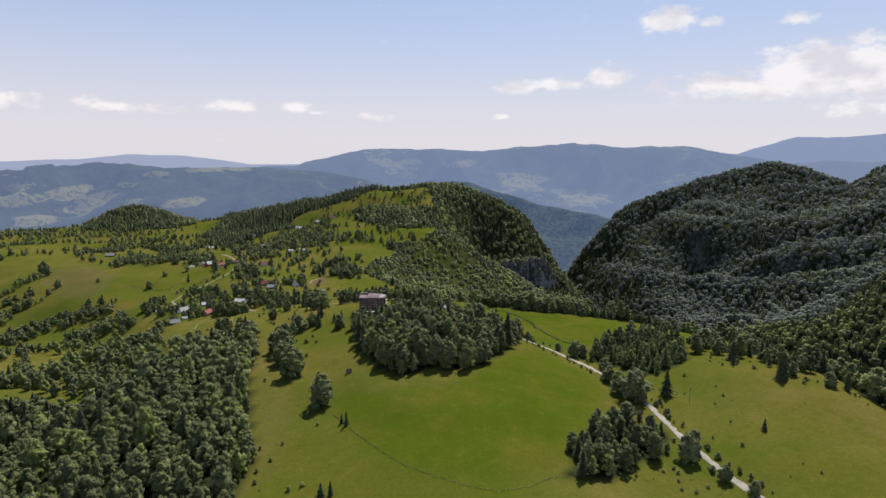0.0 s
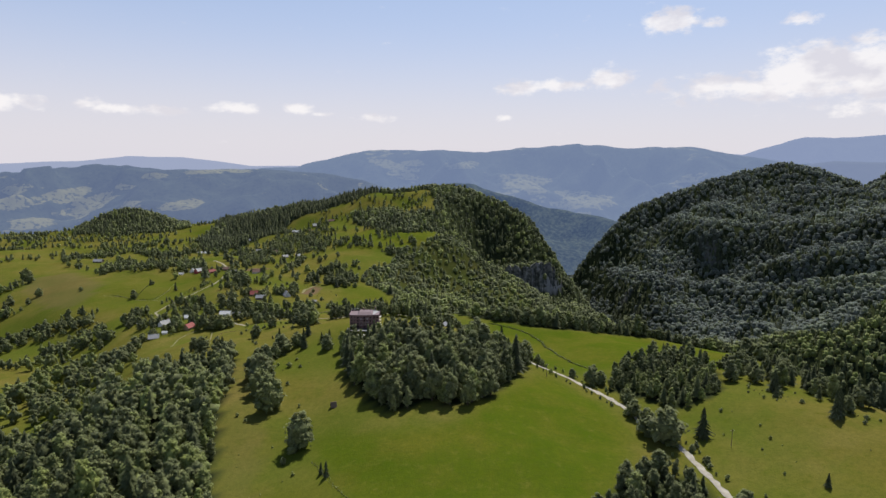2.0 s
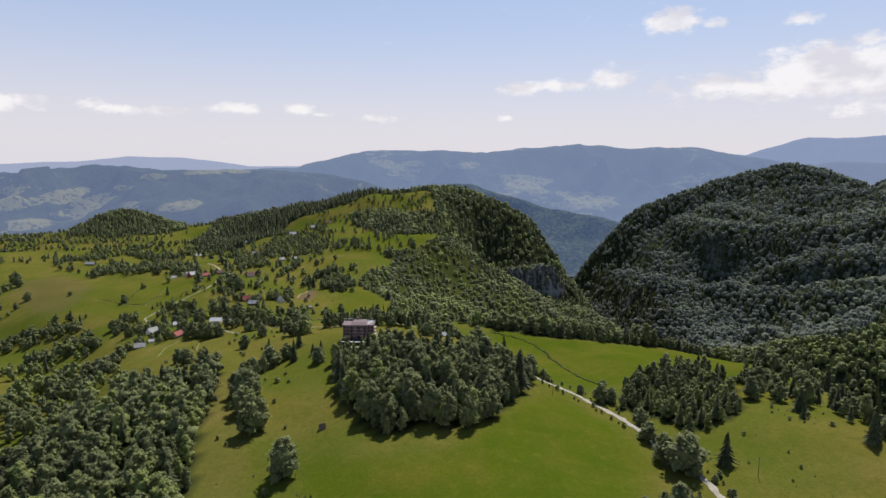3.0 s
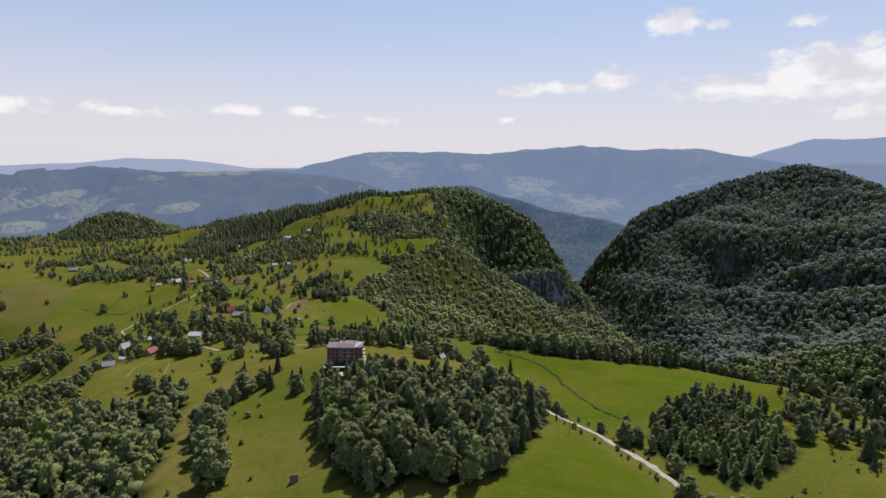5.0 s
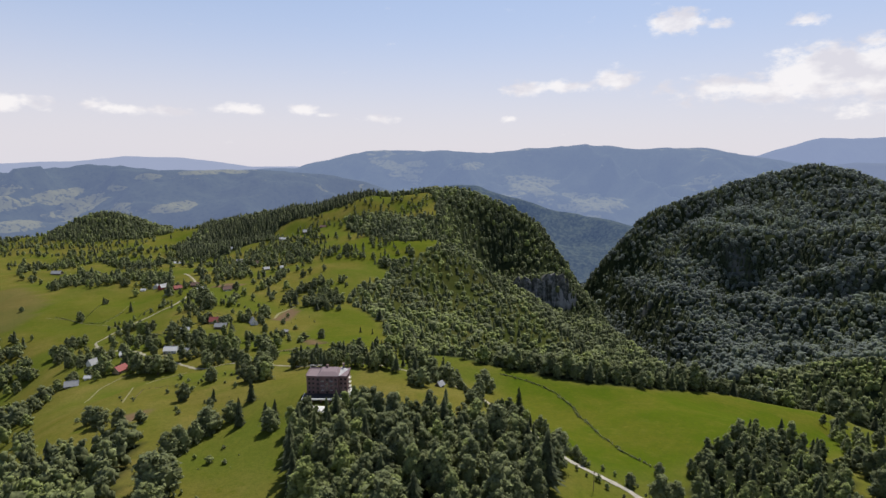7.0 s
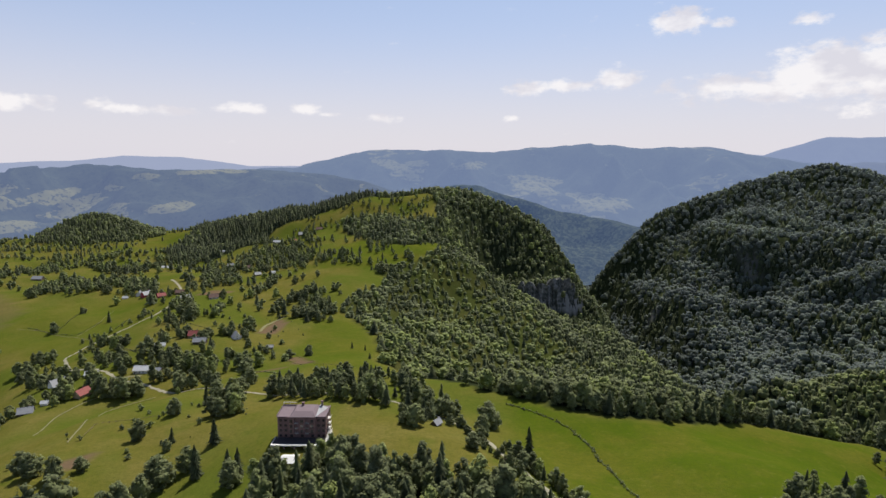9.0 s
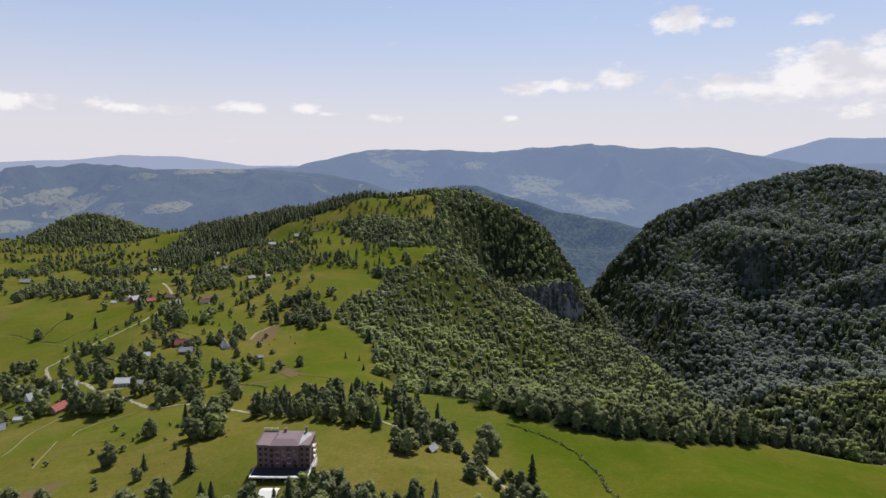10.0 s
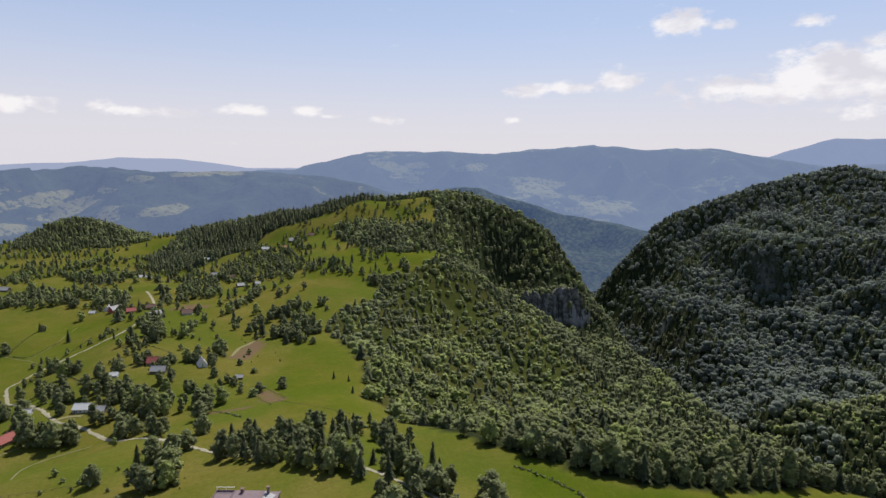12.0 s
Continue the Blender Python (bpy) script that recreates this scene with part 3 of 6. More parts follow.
WOOD_EDGE = [(-131, 391), (-117, 337), (-103, 299), (-93, 271), (-88, 230), (-76, 260), (-84, 300), (-96, 350), (-112, 400), (-125, 440), (-148, 449)]
PALE_FIELD = [(-724, 1019), (-640, 1047), (-527, 934), (-501, 826), (-560, 850), (-640, 930)]
VILLAGE_FIELD = [(-500, 830), (-520, 930), (-480, 1000), (-330, 960), (-345, 800), (-400, 780)]
SOIL_PLOTS = [[(-135, 706), (-126, 712), (-103, 682), (-108, 666)], [(-184, 795), (-185, 857), (-166, 841), (-166, 788)], [(-150, 668), (-120, 664), (-121, 658), (-151, 660)],
              [(-176, 478), (-168, 492), (-160, 488), (-168, 474)], [(-330, 985), (-325, 1015), (-290, 1010), (-292, 985)]]
ROAD = [(190, -100), (165, 60), (142, 180), (133, 227), (127, 243), (122, 261), (118, 285), (114, 325), (105, 354), (98, 382), (82, 409), (61, 424), (55, 432), (48, 450), (33, 484),
        (28, 497), (20, 512), (8, 521), (-20, 537), (-35, 542), (-55, 548), (-107, 570), (-122, 584), (-155, 606), (-196, 632), (-226, 652), (-250, 660), (-268, 676), (-290, 692),
        (-330, 722), (-362, 762), (-365, 798), (-355, 838), (-336, 886), (-338, 920), (-350, 990), (-420, 1100)]

HOUSE_SPOTS = [(-287, 610), (-281, 621), (-278, 671), (-302, 668), (-357, 718), (-240, 676), (-227, 673), (-254, 734), (-236, 764), (-222, 743), (-196, 763), (-402, 993),
               (-376, 980), (-418, 1004), (-434, 998), (-298, 960), (-332, 952), (-356, 990), (-261, 632), (-348, 1402), (-320, 1420), (-318, 1488), (-280, 1485), (-279, 1147),
               (-300, 1135), (-500, 1248), (-608, 1163), (-655, 1140), (-450, 1376), (-385, 1250), (-338, 1210), (0, 506), (-62, 486)]

# ---- the ground, one sheet to the horizon ----
def axis(lo, a, b, hi, fine, grow):
    out = list(np.arange(a, b + fine, fine))
    step, v = fine, out[-1]
    while v < hi:
        step *= grow
        v += step
        out.append(v)
    step, v = fine, a
    while v > lo:
        step *= grow
        v -= step
        out.insert(0, v)
    return np.array(out)


gx = np.concatenate([axis(-7000, -1300, -1300, -1300, 60.0, 1.2)[:-1], np.arange(-1300, -430, 14.0), np.arange(-430, 400, 6.0), np.arange(400, 1300, 8.0), np.arange(1300, 1500, 14.0), axis(1500, 1500, 1500, 7000, 40.0, 1.2)[1:]])
gy = np.concatenate([axis(-3000, 190, 190, 190, 12.0, 1.12)[:-1], np.arange(190, 760, 6.0), np.arange(760, 2100, 9.0), axis(2100, 2100, 2100, 7000, 25.0, 1.1)[1:]])
gx, gy = np.unique(gx), np.unique(gy)
GX, GY = np.meshgrid(gx, gy)
GZ = height(GX, GY)
nx, ny = len(gx), len(gy)
idx = np.arange(nx * ny).reshape(ny, nx)
quads = np.stack([idx[:-1, :-1], idx[:-1, 1:], idx[1:, 1:], idx[1:, :-1]], -1).reshape(-1, 4)
me = mesh_from("ground", np.stack([GX.ravel(), GY.ravel(), GZ.ravel()], 1), quads, [GROUND], smooth=True)
fx, fy = GX.ravel(), GY.ravel()
mown = inside(fx, fy, HAY_MEADOW) * 1.0 + 0.65 * inside(fx, fy, LOW_MEADOW) + 0.35 * inside(fx, fy, ROAD_MEADOW) + 0.5 * inside(fx, fy, VILLAGE_FIELD) + (np.hypot(fx - 1182, fy - 1728) < 24) + inside(fx, fy, BRIGHT_FIELD) + 0.8 * inside(fx, fy, HILL_MEADOW) + 0.5 * inside(fx, fy, CLEARING) + 0.7 * inside(fx, fy, KNOB_MEADOW)
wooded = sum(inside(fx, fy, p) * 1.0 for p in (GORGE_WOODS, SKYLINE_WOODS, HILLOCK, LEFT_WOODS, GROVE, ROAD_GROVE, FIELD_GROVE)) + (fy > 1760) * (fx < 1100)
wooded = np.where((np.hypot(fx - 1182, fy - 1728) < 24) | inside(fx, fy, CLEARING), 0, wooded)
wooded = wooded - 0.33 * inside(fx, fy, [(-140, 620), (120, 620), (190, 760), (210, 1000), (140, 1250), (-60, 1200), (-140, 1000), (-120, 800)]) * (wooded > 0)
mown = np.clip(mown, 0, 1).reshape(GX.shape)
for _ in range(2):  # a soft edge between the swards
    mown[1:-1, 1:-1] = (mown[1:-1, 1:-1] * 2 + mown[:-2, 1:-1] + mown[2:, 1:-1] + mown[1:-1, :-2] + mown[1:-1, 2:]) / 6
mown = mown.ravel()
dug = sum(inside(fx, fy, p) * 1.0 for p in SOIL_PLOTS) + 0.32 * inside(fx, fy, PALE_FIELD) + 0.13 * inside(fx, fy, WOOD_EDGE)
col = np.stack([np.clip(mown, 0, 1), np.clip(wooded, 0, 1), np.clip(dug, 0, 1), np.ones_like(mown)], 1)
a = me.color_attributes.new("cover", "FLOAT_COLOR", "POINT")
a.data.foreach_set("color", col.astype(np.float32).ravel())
sy, sx = np.gradient(GZ, gy, gx)
steep = np.clip((np.hypot(sx, sy).ravel() - 1.5) / 0.6, 0, 1) * (fy > 900) * np.where(fx < 330, 1.0 * (fx > 140) * (np.abs(fy - 1385) < 60), np.clip(0.1 + smooth_noise(fx, fy, 45, 14), 0, 0.7) * (fy < 1650))
a = me.attributes.new("rock", "FLOAT", "POINT")
a.data.foreach_set("value", steep.astype(np.float32))
tagged(new("ground", me), "rolling green hill pasture, hay meadows and dark forest floor", "ground", kind="structure")


def ribbon(line, width, lift, rng, wobble=0.15):
    """A strip draped over the ground along a plan line, with softly uneven edges."""
    pts = []
    for (ax, ay), (bx, by) in zip(line, line[1:]):
        n = max(1, int(math.hypot(bx - ax, by - ay) / 3))
        pts += [(ax + (bx - ax) * i / n, ay + (by - ay) * i / n) for i in range(n)]
    p = np.array(pts + [line[-1]], float)
    for _ in range(4):
        p[1:-1] = (p[:-2] + 2 * p[1:-1] + p[2:]) / 4
    d = np.gradient(p, axis=0)
    d /= np.linalg.norm(d, axis=1)[:, None]
    side = np.stack([-d[:, 1], d[:, 0]], 1)
    rows = []
    for s in (-0.5, -0.2, 0.2, 0.5):
        w = width * s * (1 + (rng.normal(0, wobble, len(p)) if abs(s) == 0.5 else 0))
        q = p + side * np.broadcast_to(w, len(p))[:, None]
        rows.append(np.column_stack([q, height(q[:, 0], q[:, 1]) + (lift if abs(s) < 0.5 else lift * 0.6)]))
    v = np.concatenate(rows)
    n = len(p)
    f = [(r * n + i, r * n + i + 1, (r + 1) * n + i + 1, (r + 1) * n + i) for r in range(3) for i in range(n - 1)]
    return v, f


RNG = np.random.default_rng(7)
v, f = ribbon(ROAD[:13], 3.3, 0.30, RNG, 0.28)
tagged(new("road", mesh_from("road", v, f, [TRACK], smooth=True)), "pale dusty gravel road winding over the ridge", "road", kind="structure")
v, f = ribbon(ROAD[12:], 2.9, 0.28, RNG, 0.3)
tagged(new("lane", mesh_from("lane", v, f, [LANE], smooth=True)), "narrow dusty lane from the ridge into the village", "road", kind="structure")


# ---- far mountains ----
def mountain_range(name, crest, foot, reach, mat, seed, label, rough=1.0, fine=1.0):
    """A wooded range: a crest line with spurs running down to its foot."""
    cx, cy, cz = (np.array(c, float) for c in zip(*crest))
    s = np.linspace(0, 1, int(240 * fine))
    k = np.linspace(0, 1, len(crest))
    x, y, z = (np.interp(s, k, c) for c in (cx, cy, cz))
    for c in (z, y):
        for _ in range(6):
            c[1:-1] = (c[:-2] + 2 * c[1:-1] + c[2:]) / 4
    z = z + rough * (4 * smooth_noise(x, y, 120, seed) + 2 * smooth_noise(x, y, 45, seed + 1))
    rows = []
    steps = list(np.linspace(1, 0, int(44 * fine))) + [-0.1, -0.25]
    for v in steps:
        yy = y - reach * v
        lift = np.clip(1 - abs(v), 0, 1) ** 1.15 if v >= 0 else 1 + v * 1.6
        zz = foot + (z - foot) * lift
        if v > 0:
            bulge = min(1, v * 5) * (1 - v * 0.6)
            spur = 1 - np.abs(smooth_noise(x + 0.35 * yy, yy * 0.4, 520, seed + 3))
            side = 1 - 2 * np.abs(smooth_noise(x * 0.8 - 0.5 * yy, yy * 0.6, 210, seed + 6))
            zz = zz + rough * bulge * (150 * (spur - 0.75) + 34 * side + 22 * smooth_noise(x, yy, 170, seed + 4) + 9 * smooth_noise(x, yy, 60, seed + 5))
            zz = np.minimum(zz, z - 2 * v)
        rows.append(np.stack([x, yy, zz], 1))
    n = len(s)
    f = [(r * n + i, r * n + i + 1, (r + 1) * n + i + 1, (r + 1) * n + i) for r in range(len(steps) - 1) for i in range(n - 1)]
    ob = new(name, mesh_from(name, np.concatenate(rows), f, [mat], smooth=True))
    return tagged(ob, label, "mountain", kind="structure")


def at_depth(depth, nodes):
    """Crest points from bearing and rise (per unit of depth) at one depth."""
    return [(a * depth, depth, 115 + (b + 0.013 * max(0, a)) * depth) for a, b in nodes]


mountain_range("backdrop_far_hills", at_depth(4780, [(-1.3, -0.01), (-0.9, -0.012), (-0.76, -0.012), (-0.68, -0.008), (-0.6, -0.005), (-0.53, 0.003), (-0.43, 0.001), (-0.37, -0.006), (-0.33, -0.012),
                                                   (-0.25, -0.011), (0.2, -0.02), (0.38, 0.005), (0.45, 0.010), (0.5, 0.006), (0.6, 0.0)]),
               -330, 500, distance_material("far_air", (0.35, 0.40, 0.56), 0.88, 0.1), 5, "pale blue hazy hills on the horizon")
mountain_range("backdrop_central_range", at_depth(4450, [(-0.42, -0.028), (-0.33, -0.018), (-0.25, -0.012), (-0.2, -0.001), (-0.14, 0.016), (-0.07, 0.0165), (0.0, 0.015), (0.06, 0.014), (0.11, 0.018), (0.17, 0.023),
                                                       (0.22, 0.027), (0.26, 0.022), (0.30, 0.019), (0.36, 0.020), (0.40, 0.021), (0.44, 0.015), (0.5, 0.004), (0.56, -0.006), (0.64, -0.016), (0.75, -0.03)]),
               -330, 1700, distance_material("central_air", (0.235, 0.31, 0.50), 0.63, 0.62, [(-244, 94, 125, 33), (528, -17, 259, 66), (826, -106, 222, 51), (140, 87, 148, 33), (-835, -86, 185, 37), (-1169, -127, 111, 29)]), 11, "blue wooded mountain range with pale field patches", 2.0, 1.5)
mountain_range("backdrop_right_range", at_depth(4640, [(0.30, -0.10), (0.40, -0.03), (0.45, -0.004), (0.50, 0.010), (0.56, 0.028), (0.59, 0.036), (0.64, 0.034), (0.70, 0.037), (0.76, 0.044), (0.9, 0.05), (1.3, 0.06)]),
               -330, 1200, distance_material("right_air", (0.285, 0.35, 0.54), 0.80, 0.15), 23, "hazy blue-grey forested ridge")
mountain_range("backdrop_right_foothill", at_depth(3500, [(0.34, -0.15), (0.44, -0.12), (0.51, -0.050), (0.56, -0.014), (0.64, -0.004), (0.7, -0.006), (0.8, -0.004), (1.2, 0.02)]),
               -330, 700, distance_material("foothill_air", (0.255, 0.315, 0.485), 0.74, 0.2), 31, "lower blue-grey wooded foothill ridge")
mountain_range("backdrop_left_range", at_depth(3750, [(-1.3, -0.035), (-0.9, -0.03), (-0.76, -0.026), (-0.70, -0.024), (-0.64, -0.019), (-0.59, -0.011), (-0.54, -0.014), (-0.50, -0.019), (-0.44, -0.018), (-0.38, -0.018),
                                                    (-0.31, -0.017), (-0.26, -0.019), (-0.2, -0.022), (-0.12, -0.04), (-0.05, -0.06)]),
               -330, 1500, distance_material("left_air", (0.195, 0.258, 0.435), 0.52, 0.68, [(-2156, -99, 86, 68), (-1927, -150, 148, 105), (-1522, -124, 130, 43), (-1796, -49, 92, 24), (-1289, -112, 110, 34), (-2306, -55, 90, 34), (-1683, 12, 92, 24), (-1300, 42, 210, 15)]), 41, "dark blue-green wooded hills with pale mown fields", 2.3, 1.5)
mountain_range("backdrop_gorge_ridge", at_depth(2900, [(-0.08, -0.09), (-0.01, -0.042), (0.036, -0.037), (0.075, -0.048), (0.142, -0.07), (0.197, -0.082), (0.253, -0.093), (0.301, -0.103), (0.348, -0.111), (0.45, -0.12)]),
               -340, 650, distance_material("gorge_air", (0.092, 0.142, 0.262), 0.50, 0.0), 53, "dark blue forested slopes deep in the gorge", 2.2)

# ---- trees ----
def ico(level):
    bm = bmesh.new()
    bmesh.ops.create_icosphere(bm, subdivisions=level, radius=1)
    bm.verts.ensure_lookup_table()
    v, f = np.array([v.co for v in bm.verts]), np.array([[v.index for v in f.verts] for f in bm.faces])
    bm.free()
    return v, f


ICO = {1: ico(1), 2: ico(2)}


class Shape:
    """Collects corners, triangles and material numbers of one plant."""

    def __init__(self):
        self.v, self.f, self.m, self.n = [], [], [], 0

    def add(self, v, f, m):
        self.v.append(np.asarray(v, float))
        self.f.append(np.asarray(f) + self.n)
        self.m.append(np.full(len(f), m))
        self.n += len(v)

    def done(self):
        return np.concatenate(self.v), np.concatenate(self.f), np.concatenate(self.m)


def tube(shape, a, b, ra, rb, sides, m):
    a, b = np.array(a, float), np.array(b, float)
    d = (b - a) / np.linalg.norm(b - a)
    u = np.cross(d, (1, 0, 0) if abs(d[0]) < 0.8 else (0, 1, 0))
    u /= np.linalg.norm(u)
    w = np.cross(d, u)
    ang = np.arange(sides) * 2 * np.pi / sides
    ring = np.cos(ang)[:, None] * u + np.sin(ang)[:, None] * w
    v = np.concatenate([a + ring * ra, b + ring * rb])
    f = []
    for i in range(sides):
        j = (i + 1) % sides
        f += [(i, j, sides + j), (i, sides + j, sides + i)]
    shape.add(v, f, m)


def leaves(shape, rng, centre, radius, count, size, m, squash=0.85):
    """Loose leaf clumps: small bent three-sided flakes on and around a rounded mass."""
    d = rng.normal(size=(count, 3))
    d /= np.linalg.norm(d, axis=1)[:, None]
    d[:, 2] = np.where(d[:, 2] < -0.5, -d[:, 2], d[:, 2])
    p = centre + d * radius * rng.uniform(0.82, 1.12, (count, 1)) * (1, 1, squash)
    n = d + rng.normal(0, 0.34, (count, 3)) + (0, 0, 0.65)
    n /= np.linalg.norm(n, axis=1)[:, None]
    u = np.cross(n, rng.normal(size=(count, 3)))
    u /= np.linalg.norm(u, axis=1)[:, None]
    w = np.cross(n, u)
    s = size * rng.uniform(0.6, 1.35, (count, 1))
    v = np.stack([p + u * s, p - u * s * 0.6 + w * s * 0.85, p - u * s * 0.6 - w * s * 0.85], 1).reshape(-1, 3)
    shape.add(v, np.arange(count * 3).reshape(-1, 3), m)


def mass(shape, rng, centre, radius, m, squash=0.85, rough=0.2, level=1):
    v, f = ICO[level]
    v = v * (1 + rng.normal(0, rough, (len(v), 1)))
    shape.add(centre + v * radius * (1, 1, squash), f, m)


def broad_tree(rng, blobs, flakes, size, trunk=True, slim=1.0, even=0.0):
    """A broad-leaved tree 1 m high: an egg-shaped crown of many boughs, narrowing to the top. Material 0: leaves, 1: bark."""
    s = Shape()
    if trunk:
        tube(s, (0, 0, -0.04), (0.01, 0, 0.42), 0.026, 0.016, 5, 1)
        for k in range(3):
            a = k * 2.1 + rng.uniform(0, 1)
            tube(s, (0.01, 0, rng.uniform(0.2, 0.34)), (0.18 * slim * math.cos(a), 0.18 * slim * math.sin(a), rng.uniform(0.45, 0.6)), 0.013, 0.006, 3, 1)
    lean, peak = rng.uniform(-0.05, 0.05, 2), rng.uniform(0.22, 0.38)
    fat = (17 / blobs) ** 0.42
    mass(s, rng, np.array([0, 0, 0.42]), (0.18 + 0.04 * even) * slim, 0, (2.0 - 0.4 * even) / slim, 0.12)
    for k in range(blobs):
        h = (k + rng.uniform(0.2, 0.8)) / blobs
        wide = 0.70 + 0.30 * h / peak if h < peak else math.cos(math.pi * 0.47 * (h - peak) / (1 - peak)) ** 0.9
        a, r = k * 2.4 + rng.uniform(-0.6, 0.6), 0.215 * slim * wide * rng.uniform(0.55 + 0.35 * even, 1.12)
        c = np.array([r * math.cos(a) + lean[0] * h, r * math.sin(a) + lean[1] * h, 0.09 + 0.81 * h])
        br = 0.105 * fat * (0.55 + 0.55 * wide) * rng.uniform(0.75, 1.25) * slim ** 0.5
        mass(s, rng, c, br * 0.74, 0, rng.uniform(0.95, 1.4), 0.28)
        leaves(s, rng, c, br, flakes, size, 0, 1.15)
    return s.done()


def far_tree(rng):
    """A forest tree seen from afar: an uneven oval crown of stacked boughs under a narrower top."""
    s = Shape()
    w = rng.uniform(0.8, 1.15)
    a = rng.uniform(0, 6.28)
    mass(s, rng, np.array([0, 0, 0.44]), 0.24 * w, 0, 1.5 / w, 0.15)
    mass(s, rng, np.array([0.06 * math.cos(a), 0.06 * math.sin(a), 0.72]), 0.165 * w, 0, 1.45, 0.18)
    leaves(s, rng, np.array([0, 0, 0.60]), 0.25 * w, 9, 0.085, 0, 1.5)
    return s.done()


def fir_tree(rng, tiers, points, wide=0.19):
    """A spruce 1 m high with drooping, ragged tiers of boughs."""
    s = Shape()
    tube(s, (0, 0, -0.04), (0, 0, 0.5), 0.018, 0.009, 4, 1)
    for k in range(tiers):
        h = k / tiers
        r = wide * (1 - h) ** 0.85 * rng.uniform(0.85, 1.12) + 0.012
        top, low = 0.12 + 0.88 * (h + 1.5 / tiers), 0.10 + 0.86 * h
        top = min(top, 1.0)
        ang = np.arange(points) * 2 * np.pi / points + rng.uniform(0, 1)
        v, f = [(0, 0, top)], []
        for i, a in enumerate(ang):
            rr = r * rng.uniform(0.55, 1.3)
            v.append((rr * math.cos(a), rr * math.sin(a), low - rng.uniform(0, 0.03)))
            b = a + np.pi / points
            rr = r * rng.uniform(0.4, 0.62)
            v.append((rr * math.cos(b), rr * math.sin(b), low + 0.035))
        n = 2 * points
        for i in range(n):
            f.append((0, 1 + i, 1 + (i + 1) % n))
        s.add(v, f, 0)
    return s.done()


def make_set(seed, level):
    """Leafy and fir shapes of one level of detail."""
    rng = np.random.default_rng(seed)
    if level == 0:
        return [broad_tree(rng, 15, 32, 0.032, slim=rng.uniform(0.75, 1.15)) for _ in range(7)], [fir_tree(rng, 10, 9, rng.uniform(0.21, 0.29)) for _ in range(4)]
    if level == 1:
        return [broad_tree(rng, 7, 13, 0.042, False, rng.uniform(0.8, 1.15)) for _ in range(7)], [fir_tree(rng, 6, 6, rng.uniform(0.2, 0.27)) for _ in range(4)]
    return [far_tree(rng) for _ in range(8)], [fir_tree(rng, 4, 5, 0.22) for _ in range(3)]


LIT_YOUNG_WOODS = [(-140, 620), (120, 620), (180, 760), (195, 960), (130, 1220), (60, 1380), (0, 1500), (-60, 1200), (-140, 1000), (-120, 800)]
SETS = [make_set(50 + k, k) for k in range(3)]


def wood(name, x, y, tall, fir, level, seed, label, category="forest", wide=1.0, far_haze=None):
    """Many trees as one mesh. x, y, tall: arrays; fir: which are spruces; level: detail of each."""
    rng = np.random.default_rng(seed)
    z = height(x, y)
    level = np.broadcast_to(level, x.shape)
    V, F, M, T, n = [], [], [], [], 0
    pick = rng.integers(0, 1000, len(x))
    turn = rng.uniform(0, 2 * np.pi, len(x))
    # young slope: paler young leaves, warmed further to carry the sunlight on it
    tone = np.clip(rng.normal(0.42, 0.27, len(x)) + 0.22 * smooth_noise(x, y, 60, 8) + 0.28 * smooth_noise(x, y, 170, 3) * (x > 392) + (0.16 + 0.34 * smooth_noise(x, y, 38, 12) + 0.30 * smooth_noise(x, y, 110, 2)) * inside(x, y, LIT_YOUNG_WOODS), 0, 1)
    spread = rng.uniform(0.85, 1.2, len(x)) * wide * np.where((y > 1000) & (x > 330), 1.3, 1.0) * np.where(inside(x, y, LIT_YOUNG_WOODS), 1.45, 1.0)
    for lv in range(3):
        for kind in (0, 1):
            for t, (v, f, m) in enumerate(SETS[lv][kind]):
                who = np.flatnonzero((level == lv) & (fir == bool(kind)) & (pick % len(SETS[lv][kind]) == t))
                if not len(who):
                    continue
                c, s = np.cos(turn[who])[:, None], np.sin(turn[who])[:, None]
                h, w = tall[who][:, None], (tall[who] * spread[who])[:, None]
                px = (v[:, 0] * c - v[:, 1] * s) * w + x[who][:, None]
                py = (v[:, 0] * s + v[:, 1] * c) * w + y[who][:, None]
                pz = (v[:, 2] - (0.25 if lv == 2 and tall[who].mean() > 6 else 0)) * h + z[who][:, None]
                V.append(np.stack([px, py, pz], -1).reshape(-1, 3))
                F.append((f[None] + (n + np.arange(len(who)) * len(v))[:, None, None]).reshape(-1, 3))
                leafy = np.where(far_haze[who], 3, 0) if far_haze is not None and kind == 0 else np.full(len(who), kind)
                leafy = np.where((kind == 1) & inside(x[who], y[who], LIT_YOUNG_WOODS) & (pick[who] % 10 < 4), 0, leafy)
                M.append(np.where(m[None] == 1, 2, leafy[:, None]).ravel())
                T.append(np.repeat(tone[who], len(v)))
                n += len(who) * len(v)
    me = mesh_from(name, np.concatenate(V), np.concatenate(F), [LEAF, FIR, BARK, HAZE_LEAF], np.concatenate(M), np.concatenate(T), smooth=True)
    return tagged(new(name, me), label, category, kind="stuff")


